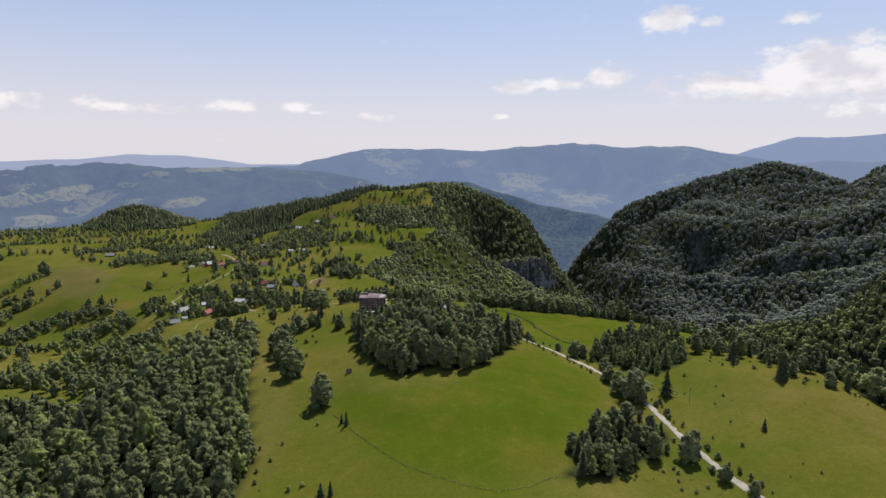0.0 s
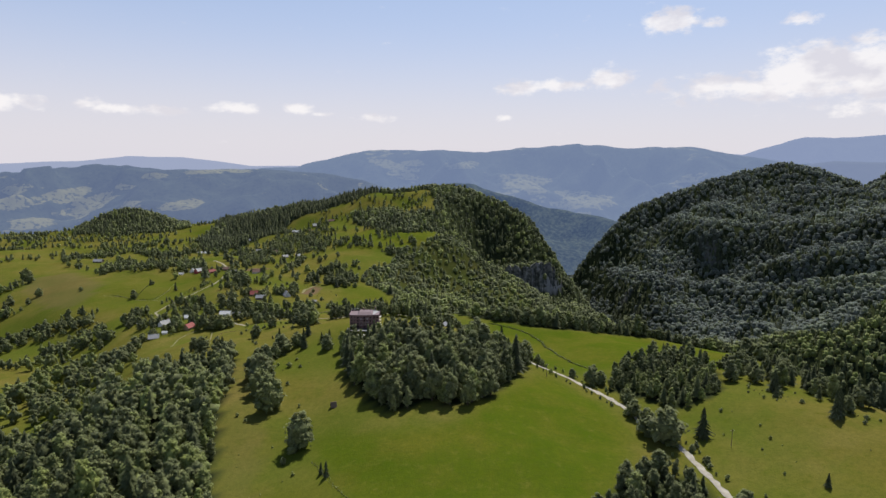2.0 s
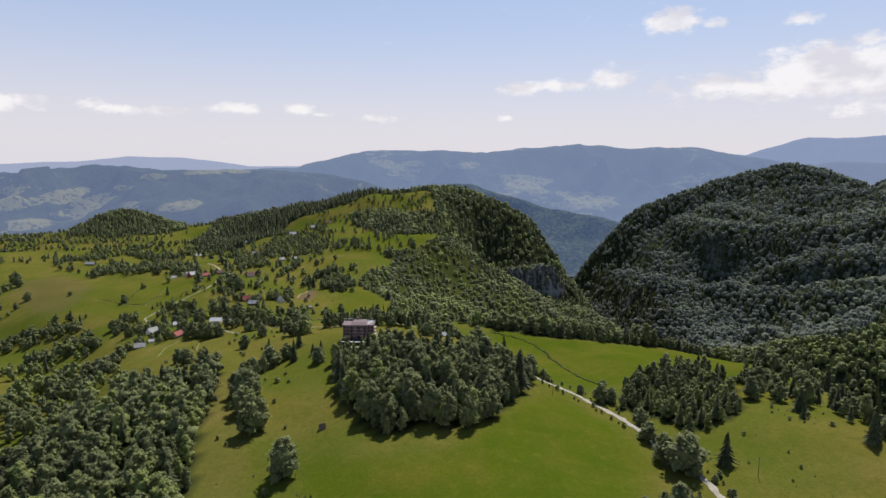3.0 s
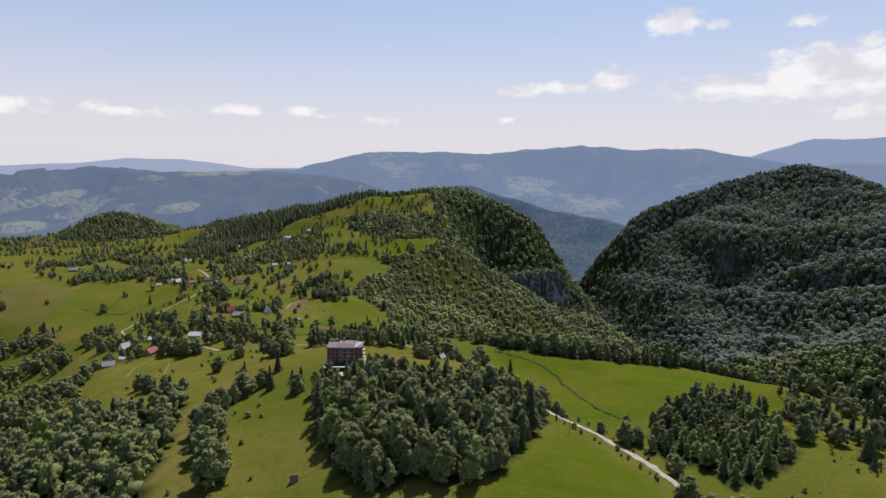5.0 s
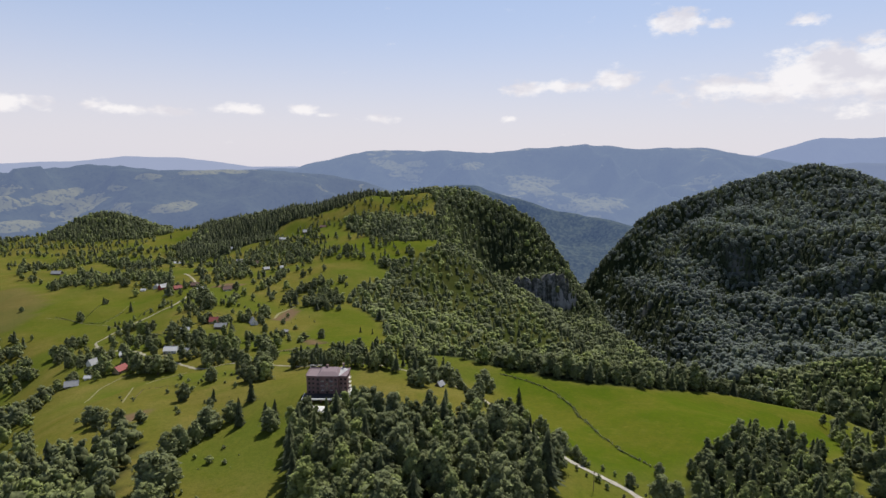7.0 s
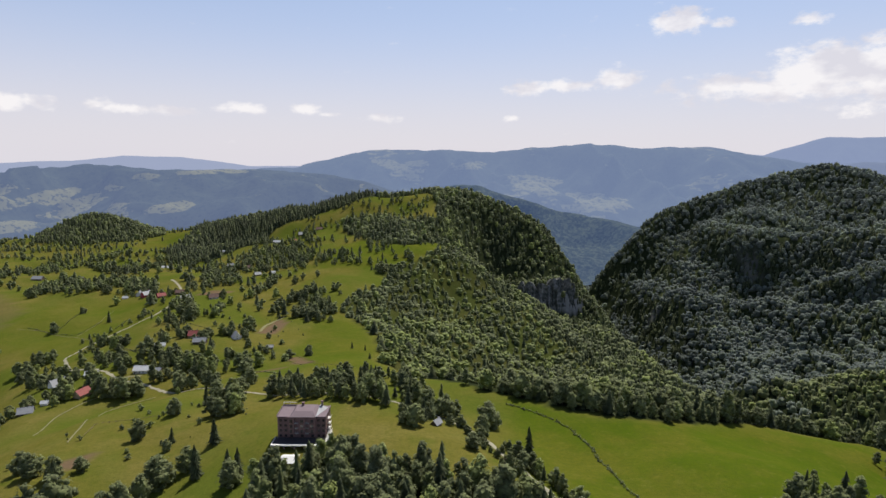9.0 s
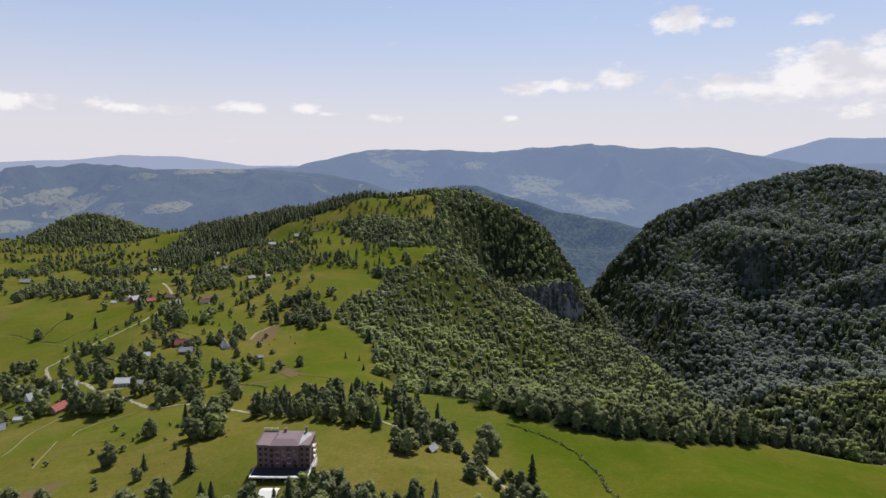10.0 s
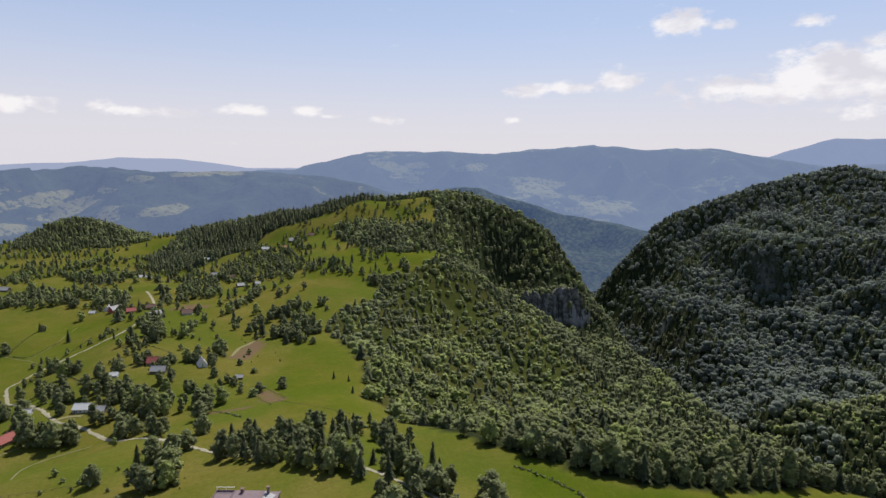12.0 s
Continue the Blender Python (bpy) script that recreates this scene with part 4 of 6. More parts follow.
def scatter(poly, gap, rng, keep=None):
    """Jittered points in a plan outline."""
    px, py = zip(*poly)
    gx_, gy_ = np.meshgrid(np.arange(min(px), max(px), gap), np.arange(min(py), max(py), gap))
    gx_ = gx_.ravel() + rng.uniform(-0.48, 0.48, gx_.size) * gap
    gy_ = gy_.ravel() + rng.uniform(-0.48, 0.48, gy_.size) * gap
    ok = inside(gx_, gy_, poly)
    gx_, gy_ = gx_[ok], gy_[ok]
    if keep is not None:
        ok = rng.uniform(size=len(gx_)) < keep(gx_, gy_)
        gx_, gy_ = gx_[ok], gy_[ok]
    return gx_, gy_


def clear_of_road(x, y, d=3.5):
    """Away from the road and its open verge in the village, from the houses and from the gardens on their sunny front."""
    ok = (near_line(x, y, ROAD) > d) & ((near_line(x, y + 7, ROAD) > 4.5) | (x > -130))
    for hx, hy in HOUSE_SPOTS:
        ok &= (np.hypot(x - hx, y - hy) > 7.5) & (np.hypot(x - hx, y - hy + 11) > 8)
    return ok


def slope_of(x, y, d=6.0):
    """How steep the ground is: rise over run."""
    return np.hypot(height(x + d, y) - height(x - d, y), height(x, y + d) - height(x, y - d)) / (2 * d)


def plant(name, poly, gap, tall, firs, level, seed, label, keep=None, category="forest", wide=1.0, vary=0.22):
    rng = np.random.default_rng(seed)
    x, y = scatter(poly, gap, rng, keep)
    steep = slope_of(x, y)
    ok = clear_of_road(x, y) & ((steep < 2.0) | (rng.uniform(size=len(x)) < 0.8))
    x, y, steep = x[ok], y[ok], steep[ok]
    patch = smooth_noise(x, y, 90, seed % 13) * 0.5 + 0.5
    young = inside(x, y, LIT_YOUNG_WOODS)
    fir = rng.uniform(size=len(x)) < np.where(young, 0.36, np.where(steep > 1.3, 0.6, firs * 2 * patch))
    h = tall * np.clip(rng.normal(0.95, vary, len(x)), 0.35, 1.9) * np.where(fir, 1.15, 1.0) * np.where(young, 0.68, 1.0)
    lv = level(x, y) if callable(level) else np.full(len(x), level)
    # leafy trees beyond the gorge get the haze-tinted leaves
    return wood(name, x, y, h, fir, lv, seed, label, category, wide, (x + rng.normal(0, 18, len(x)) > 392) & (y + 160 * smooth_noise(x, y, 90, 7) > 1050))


SHELTERED = [(20, 650), (60, 690), (210, 715), (340, 800), (310, 880), (470, 880), (570, 825), (650, 775), (900, 700), (900, 380), (350, 380), (345, 560), (310, 645)]


def gorge_keep(x, y):
    """Full woods on the open slopes, thin ones in the lee of the ridge and behind the crests."""
    near = x < 0.77 * y + 70
    behind = (y > 2040 - 0.10 * (x - 600)) & ((x < 330) | (x > 640)) | (y > 2250) | ((x > 85) & (x < 330) & (y > 1690))
    thin = np.where(behind, 0.0, np.where(inside(x, y, SHELTERED), 0.10, 1.0))
    for cx, cy, cw in ((150, 1336, 22), (180, 1342, 24), (212, 1352, 24), (244, 1368, 18), (1182, 1728, 22), (1172, 1702, 22), (1163, 1678, 16)):
        thin = np.where(np.hypot(x - cx, y - cy) < cw, 0.0, thin)
    bare = np.clip((smooth_noise(x, y, 130, 5) - 0.6) * 2, 0, 0.3)
    thin = thin * np.where(inside(x, y, LIT_YOUNG_WOODS), np.clip(1.05 + 0.5 * smooth_noise(x, y, 40, 3), 0.55, 1), 1.0)
    return np.where(near, thin - bare * (y > 1000), 0.0) * np.where(y > 1450, 0.74, 1.0)


def gorge_level(x, y):
    return np.where(y < 660, 0, np.where(y < 820, 1, 2))


plant("gorge_forest", GORGE_WOODS, 9.5, 14.5, 0.24, gorge_level, 101, "dense mixed forest covering the gorge slopes and hills", gorge_keep, wide=1.25)
CLIFF_WOODS = [(575, 1900), (780, 1880), (860, 1500), (1000, 1340), (1000, 1250), (660, 1230), (560, 1500)]
plant("cliff_trees", CLIFF_WOODS, 6.0, 12, 0.4, 2, 115, "trees clinging to the steep rock bands of the gorge", lambda x, y: np.where(slope_of(x, y) > 1.15, 0.8, 0.0), wide=1.2)
FLANK_WOODS = [(120, 1320), (300, 1330), (330, 1500), (240, 1640), (100, 1660)]
plant("flank_trees", FLANK_WOODS, 6.5, 13, 0.4, 2, 116, "dark trees on the steep flank above the crag", lambda x, y: np.where((slope_of(x, y) > 1.1) & (np.min([np.hypot(x - a, y - b) for a, b in ((150, 1345), (182, 1350), (214, 1360), (246, 1376))], axis=0) > 24), 0.8, 0.0), wide=1.1)
plant("skyline_forest", SKYLINE_WOODS, 7.4, 18, 0.72, 2, 102, "dark spruce wood along the hill crest", lambda x, y: np.where(inside(x, y, CLEARING), 0.0, 1.0), wide=1.1)
plant("hillock_forest", HILLOCK, 7.0, 14, 0.6, 2, 103, "dark mixed wood on a rounded hillock", wide=1.15)
BELT = [(-1700, 1420), (-1000, 1480), (-640, 1440), (-560, 1500), (-600, 1700), (-1700, 1700)]
plant("belt_trees", BELT, 12, 12, 0.3, 2, 104, "scattered trees on the plateau's far edge", lambda x, y: (0.4 + 0.5 * (smooth_noise(x, y, 110, 3) > 0)) * np.where(inside(x, y, CLEARING), 0.04, 1.0))
plant("left_forest", LEFT_WOODS, 7.3, 15, 0.07, lambda x, y: np.where(y < 340, 0, 1), 105, "dense leafy forest on the near hillside", lambda x, y: ((x > -0.77 * y - 40) & (y > 200) & (np.hypot(x + 174, y - 231) > 9)) * np.clip(1.15 + 0.6 * smooth_noise(x, y, 45, 6), 0.5, 1))
plant("meadow_grove", GROVE, 5.7, 16.0, 0.05, 0, 106, "dense dark grove of leafy trees in the meadow", lambda x, y: np.where(np.hypot(x + 60.5, y - 456) < 8, 0.0, 1.0), category="grove", wide=0.95)
plant("road_grove", ROAD_GROVE, 6.0, 11, 0.1, 0, 107, "clump of leafy trees beside the road", lambda x, y: np.where(x > 88, 0.62, 1.0), category="grove")
plant("field_grove", FIELD_GROVE, 6.2, 9.5, 0.14, 0, 108, "mixed clump of trees between the fields", category="grove")
plant("hotel_trees", HOTEL_TREES, 5.4, 11, 0.22, 0, 109, "belt of trees along the road behind the building", lambda x, y: 0.40 + 0.6 * (near_line(x, y, ROAD) < 14), category="grove")
plant("village_trees", VILLAGE_TREES, 9.0, 11, 0.02, 0, 110, "leafy orchard trees among the village houses", lambda x, y: np.clip(0.30 + 0.9 * smooth_noise(x, y, 28, 8), 0.02, 0.8), category="grove", wide=1.2)


def clumps(name, spots, reach, gap, tall, firs, seed, label, level=1, wide=1.15):
    """Tree clumps round the given spots, thinning outwards, as one mesh."""
    xs, ys = [p[0] for p in spots], [p[1] for p in spots]
    area = [(min(xs) - 40, min(ys) - 40), (max(xs) + 40, min(ys) - 40), (max(xs) + 40, max(ys) + 40), (min(xs) - 40, max(ys) + 40)]

    def near(x, y):
        d = np.min([np.hypot((x - a) / 1.25, y - b) for a, b in spots], axis=0)
        return np.clip(1.6 - 1.3 * d / reach, 0, 0.95)
    plant(name, area, gap, tall, firs, level, seed, label, near, "grove", wide)


clumps("orchard_clumps", [(-377, 755), (-375, 730), (-315, 669), (-281, 636), (-258, 642), (-245, 647), (-230, 634), (-266, 655), (-220, 646), (-197, 644), (-168, 608), (-208, 677), (-228, 700), (-242, 702),
                          (-286, 711), (-264, 692), (-345, 799), (-308, 764), (-289, 869), (-294, 835), (-271, 856), (-245, 768), (-212, 770), (-318, 700), (-335, 690), (-269, 625), (-245, 630), (-227, 630), (-213, 633), (-198, 635), (-182, 627), (-172, 618), (-205, 690), (-185, 663), (-190, 672), (-114, 530)], 8.5, 5.8, 12, 0.02, 117,
       "leafy orchard clumps and garden trees round the village houses", 0)
clumps("plateau_clumps", [(-516, 1092), (-502, 1031), (-472, 1075), (-557, 1051), (-592, 1085), (-582, 1040), (-603, 1146), (-600, 1232), (-564, 1220), (-520, 1357), (-557, 1354), (-362, 1112), (-409, 1201),
                          (-331, 1068), (-375, 1213), (-357, 1242), (-313, 1170), (-440, 1050), (-420, 1030), (-350, 1020)], 17, 8.5, 12, 0.10, 118, "rounded clumps of leafy trees on the village plateau", 1)
clumps("brow_clumps", [(-185, 937), (-174, 961), (-152, 915), (-140, 895), (-138, 850), (-157, 867), (-150, 880)], 11, 6.0, 11, 0.08, 119, "thick clump of leafy trees on the brow of the hill", 0)
plant("valley_trees", VALLEY_TREES, 10, 14, 0.15, 1, 111, "hedges and tree clumps in the side valley", lambda x, y: np.clip((smooth_noise(x, y, 75, 6) - 0.15) * 3, 0, 0.8), category="grove")
plant("hamlet_trees", HAMLET_TREES, 13, 12, 0.18, 1, 112, "loose trees and orchards on the village plateau", lambda x, y: np.clip(0.12 + 0.8 * smooth_noise(x, y, 60, 7), 0.04, 0.7), category="grove", wide=1.2)


def hedge(name, lines, gap, tall, seed, label, firs=0.12, wide=1.15, spread=3.0, level=1):
    """Trees and bushes strung along plan lines, as one mesh."""
    rng = np.random.default_rng(seed)
    X, Y = [], []
    for line in lines:
        for (ax, ay), (bx, by) in zip(line, line[1:]):
            n = max(2, int(math.hypot(bx - ax, by - ay) / gap))
            k = (np.arange(n) + rng.uniform(-0.4, 0.4, n)) / n
            X.append(ax + (bx - ax) * k + rng.normal(0, spread, n))
            Y.append(ay + (by - ay) * k + rng.normal(0, spread, n))
    x, y = np.concatenate(X), np.concatenate(Y)
    ok = clear_of_road(x, y)
    x, y = x[ok], y[ok]
    return wood(name, x, y, tall * rng.uniform(0.5, 1.3, len(x)), rng.uniform(size=len(x)) < firs, np.full(len(x), level), seed, label, "hedge", wide)


hedge("valley_hedges", [[(-506, 805), (-487, 806), (-463, 806)], [(-454, 736), (-429, 728), (-411, 720), (-370, 685)], [(-325, 582), (-290, 560), (-294, 597)], [(-385, 675), (-368, 674)],
                        [(-638, 819), (-626, 850), (-597, 859)], [(-575, 764), (-572, 795), (-526, 786), (-486, 786), (-451, 780)], [(-478, 608), (-479, 634), (-495, 684)],
                        [(-464, 711), (-433, 696), (-401, 689)], [(-333, 539), (-319, 554), (-297, 556), (-258, 534)]], 5.0, 12, 301, "thick hedgerows of trees in the side valley")
hedge("slope_hedges", [[(-368, 503), (-369, 536), (-360, 565)], [(-701, 906), (-691, 943), (-678, 980)], [(-715, 951), (-679, 953)], [(-298, 600), (-273, 610), (-246, 628), (-214, 640), (-184, 640)],
                       [(-368, 714), (-351, 720), (-330, 730)], [(-620, 1108), (-612, 1142), (-560, 1100)], [(-490, 1026), (-437, 1024), (-445, 1061)], [(-324, 906), (-337, 945)],
                       [(-255, 851), (-262, 900)], [(-251, 954), (-253, 1015), (-256, 1112)], [(-160, 866), (-140, 850), (-130, 890), (-165, 930)]], 5.5, 12, 302, "hedgerows and tree rows round the village fields")
hedge("plot_hedges", [[(-130, 700), (-150, 720), (-170, 735)], [(-280, 760), (-270, 800), (-285, 850)], [(-210, 800), (-200, 830)], [(-340, 870), (-320, 890)], [(-190, 760), (-200, 740)]], 7, 8, 303,
      "small fruit trees beside garden plots")

PLATEAU_BELT = [(-760, 1180), (-600, 1230), (-480, 1200), (-380, 1160), (-300, 1130), (-230, 1200), (-230, 1330), (-330, 1440), (-520, 1400), (-640, 1440), (-800, 1400)]
plant("plateau_belt", PLATEAU_BELT, 12, 12, 0.3, 1, 113, "broad belt of mixed trees across the plateau", lambda x, y: np.clip(0.28 + 0.9 * smooth_noise(x, y, 60, 9), 0.04, 0.95), category="grove")

HILL_SLOPE = [(-420, 1300), (-200, 1150), (-120, 1110), (-60, 1180), (0, 1300), (-60, 1270), (-130, 1310), (-212, 1430), (-230, 1500), (-60, 1440), (-40, 1600), (-190, 1610), (-380, 1560)]
plant("hillside_trees", HILL_SLOPE, 10.5, 11, 0.35, 1, 114, "single trees dotted over the upper hill meadows", lambda x, y: np.clip(0.26 + 0.7 * smooth_noise(x, y, 45, 4), 0.05, 0.75), category="grove")

hedge("field_belt", [[(190, 432), (200, 384), (214, 352), (236, 334), (262, 318), (300, 296)], [(200, 440), (212, 392), (226, 362), (250, 346), (280, 330), (320, 310)],
                     [(162, 468), (178, 446), (192, 424)]], 4.2, 13, 304, "thick belt of spruces and leafy trees along the pasture's rim", firs=0.4, wide=1.0, spread=3.5, level=0)
hedge("wood_edge_hedges", [[(-215, 395), (-228, 420), (-245, 445)], [(-240, 400), (-262, 440), (-290, 470)], [(-415, 605), (-400, 630), (-385, 640)], [(-321, 591), (-300, 580), (-285, 570)],
                           [(-383, 490), (-414, 554), (-450, 610), (-514, 682)], [(-300, 480), (-330, 520), (-370, 560), (-400, 590)], [(-205, 455), (-225, 475), (-250, 500)]], 5.5, 9, 305,
      "hedges of leafy trees on the slope below the wood", spread=4.0)
hedge("valley_belt", [[(-572, 741), (-562, 780), (-514, 780), (-446, 772)], [(-560, 730), (-530, 760), (-470, 765)], [(-672, 866), (-653, 889), (-643, 914)], [(-474, 716), (-444, 715), (-410, 700), (-377, 685)],
                      [(-383, 690), (-372, 680)], [(-690, 880), (-660, 880)]], 4.5, 12, 306, "belts of leafy trees along the stream and field banks", spread=5.0)
hedge("lane_hedge", [[(-262, 690), (-300, 722), (-345, 775), (-362, 815)], [(-380, 810), (-368, 850), (-350, 885), (-344, 917)]], 6.0, 5.5, 309, "bushes and small trees along the village lane", firs=0.05, wide=1.3, spread=3.5)
hedge("roadside_bushes", [[(138, 228), (127, 262), (123, 285), (119, 325), (110, 354), (103, 382), (88, 412), (66, 428), (60, 434), (53, 450), (38, 484), (33, 497)],
                          [(121, 243), (117, 261), (113, 285), (109, 325), (100, 352), (93, 378), (78, 404), (57, 420), (43, 448), (28, 482), (22, 496)]], 5.2, 2.8, 310,
      "bushes and rank weeds along both sides of the gravel road", firs=0.03, wide=1.35, spread=1.5, level=1)
hedge("roadside_trees", [[(37, 491), (44, 478), (48, 465), (53, 453), (60, 442)]], 3.2, 7.5, 314, "bushy leafy trees beside the gravel road", firs=0.08, wide=1.1, spread=1.6, level=0)
hedge("far_field_belt", [[(-837, 1098), (-820, 1193), (-792, 1279), (-692, 1258), (-605, 1281), (-496, 1169)], [(-933, 1228), (-1003, 1442), (-872, 1390), (-753, 1346)]], 6.5, 11, 311, "broken belt of trees along the far edge of the fields", firs=0.2, wide=1.25, spread=11, level=1)
hedge("plot_banks", [[(-482, 878), (-459, 871), (-407, 850), (-406, 896)], [(-440, 863), (-451, 922)], [(-156, 676), (-136, 658), (-117, 637)], [(-333, 790), (-254, 705)], [(-358, 794), (-372, 897)], [(-556, 1249), (-466, 1195), (-455, 1273)], [(-307, 852), (-231, 788)]], 1.1, 1.0, 312, "low overgrown banks between the village fields", firs=0.0, wide=1.8, spread=0.4, level=2)
hedge("corner_trees", [[(264, 559), (239, 496), (282, 532), (292, 510)], [(176, 398), (181, 391), (198, 391)]], 5.0, 12, 313, "mixed trees at the corner of the bright field", firs=0.35, wide=1.05, spread=4, level=0)

# ---- single trees ----
LONE_RNG = np.random.default_rng(77)
LONE_SET = [broad_tree(LONE_RNG, 20, 27, 0.032, slim=LONE_RNG.uniform(0.9, 1.1), even=0.6) for _ in range(6)], [fir_tree(LONE_RNG, 12, 10, LONE_RNG.uniform(0.17, 0.24)) for _ in range(4)]


def tree_meshes(seed, kind):
    """Trunk and crown meshes of one tree 1 m high, apart."""
    v, f, m = LONE_SET[kind][seed % len(LONE_SET[kind])]
    out = []
    for which, mat in ((1, BARK), (0, (LEAF, FIR)[kind])):
        ff = f[m == which]
        used = np.unique(ff)
        back = np.zeros(len(v), int)
        back[used] = np.arange(len(used))
        tone = np.full(len(used), (0.30, 0.48, 0.38, 0.55, 0.25, 0.42)[seed % 6])
        out.append(mesh_from(("crown", "trunk")[which], v[used], back[ff], [mat], None, tone))
    return out


TREE_MESHES = [[tree_meshes(s, k) for s in range((6, 3)[k])] for k in (0, 1)]
TREE_LABELS = ("leafy green broad-leaved tree standing in grass", "dark green spruce with drooping tiers of boughs")
tree_rng = random.Random(4)


def tree(x, y, tall, kind, group, label="", wide=None):
    """A single tree: a trunk with limbs and a ragged crown."""
    trunk, crown = tree_rng.choice(TREE_MESHES[kind])
    ob = new(("tree", "fir_tree")[kind], None)
    for nm, me in (("trunk", trunk), ("crown", crown)):
        p = new(nm, me)
        p.parent = ob
    w = (wide or tree_rng.uniform(1.15, 1.45)) * tall
    ob.matrix_world = Matrix.LocRotScale((x, y, float(height(x, y)) - 0.07 * tall), Euler((0, 0, tree_rng.uniform(0, 6.28))), (w, w, tall))
    return tagged(ob, label or TREE_LABELS[kind], "tree", group)


# x, y, height; a minus sign marks a spruce
MEADOW_TREES = [(-71, 324, 22), (-98, 366, 24), (-110, 385, 19), (-113, 409, 18), (-116, 460, 16), (-51, 294, -8.5), (-54, 297, -6.5), (-105, 491, -14),
                (-82, 459, -13), (-75, 311, 4.2), (-101, 461, -17), (-82, 451, 13), (-158, 455, -17), (-159, 474, 8.5), (-152, 509, 12.5), (-147, 537, 11.5),
                (-130, 500, -9), (-149, 445, 8), (-125, 436, 14), (-122, 441, 15), (-119, 449, 13), (-116, 458, 12), (-113, 402, 22), (-120, 408, 18), (-187, 475, 12), (-178, 469, 12.5)]
ROADSIDE_TREES = [(130, 326, -18), (99, 404, 11), (100, 424, 7), (109, 321, 22), (104, 331, 16), (97, 294, 12), (104, 352, 12), (186, 362, -9), (192, 419, -19),
                  (300, 515, -20), (216, 369, 12), (277, 507, 15), (197, 329, -16), (160, 276, -7), (114, 255, 16), (-52, 233, -8), (-48, 234, -7.5), (190, 372, -14),
                  (201, 333, -16), (107, 379, 8), (208, 336, 10), (221, 320, 10), (229, 318, -12), (46, 500, -15), (94, 404, 14), (101, 427, 6), (66, 424, 5.5), (84, 413, 7)]
BEND_TREES = [(119, 263, 13), (124, 240, 9), (131, 229, 8), (121, 300, 5), (119, 312, 4.5), (107, 372, 10), (112, 326, 13)]
VILLAGE_LONE = [(-445, 870, 14), (-450, 927, -12), (-396, 894, -15), (-355, 896, 10), (-342, 790, 12), (-274, 840, 21), (-295, 864, 17), (-198, 805, 17), (-178, 743, 10),
                (-157, 729, 8), (-187, 868, -13), (-116, 716, 11), (-83, 744, -7), (-70, 737, -6), (-62, 709, -6), (-100, 602, 10), (-88, 581, 9), (-79, 575, 10), (-63, 568, 13),
                (-66, 562, 8), (-56, 563, -10), (-43, 557, 11), (-129, 609, 13), (-136, 555, -13), (-133, 564, 15), (-125, 565, 16), (-125, 581, 13)]
HUT_TREES = [(-12, 507, 9), (-16, 501, 7), (7, 512, 7), (16, 503, 6), (22, 500, 8), (-3, 518, 11), (28, 538, 15), (-17, 515, 8), (-10, 499, 13), (-6, 511, -11), (0, 530, 10), (9, 530, 9.5), (24, 513, 12), (30, 531, 14), (18, 481, 9.5), (13, 515, 8),
             (11, 552, 9), (34, 472, 8), (40, 474, 9.5), (32, 489, 5), (-108, 470, 13), (-89, 466, -8.5), (-166, 466, 13), (-129, 492, 7), (-35, 450, 6), (-26, 452, 7)]
FIELD_LONE = [(-617, 919, 16), (-570, 1008, 18), (-450, 932, 9), (-700, 1011, 24), (-679, 988, 20), (-611, 887, 12), (-542, 903, 8), (-508, 1223, 13), (-254, 1225, 18),
              (-61, 1169, 16), (-142, 1277, 17), (-176, 1196, 20), (-98, 1087, 20), (-81, 1088, 20), (0, 1215, 20), (-300, 1180, 15), (-215, 1040, 15), (-250, 1060, 14), (-330, 1050, 14)]
for rows, group in ((MEADOW_TREES, "trees on the pasture"), (ROADSIDE_TREES + BEND_TREES, "trees along the road and fields"), (VILLAGE_LONE, "trees round the village"),
                    (HUT_TREES, "trees round the hut"), (FIELD_LONE, "trees in the far fields")):
    for x, y, tall in rows:
        tree(x, y, abs(tall), int(tall < 0), group)
# the row of trees on the rim of the bright field
rim = [(40, 590), (72, 567), (100, 559), (140, 561), (200, 590), (270, 604)]
for (ax, ay), (bx, by) in zip(rim, rim[1:]):
    n = int(math.hypot(bx - ax, by - ay) / 6.5)
    for i in range(n):
        k = (i + tree_rng.uniform(-0.3, 0.3)) / n
        tree(ax + (bx - ax) * k, ay + (by - ay) * k + tree_rng.uniform(-2, 3), tree_rng.uniform(8, 13), int(tree_rng.random() < 0.2), "trees along the field's rim",
             "", 1.0)
# hedge trees along the lane past the field
for i in range(34):
    k = i / 33 * 4
    a, b = ROAD[11 + int(min(k, 3.99))], ROAD[12 + int(min(k, 3.99))]
    fr = k - int(min(k, 3.99))
    side = -1 if i % 2 else 1
    off = tree_rng.uniform(4.5, 9) * side
    dx, dy = b[0] - a[0], b[1] - a[1]
    L = math.hypot(dx, dy)
    tree(a[0] + dx * fr - dy / L * off, a[1] + dy * fr + dx / L * off, tree_rng.uniform(3.5, 8), 0, "hedge trees along the lane", "small bushy tree in the hedge beside the lane", 1.1)


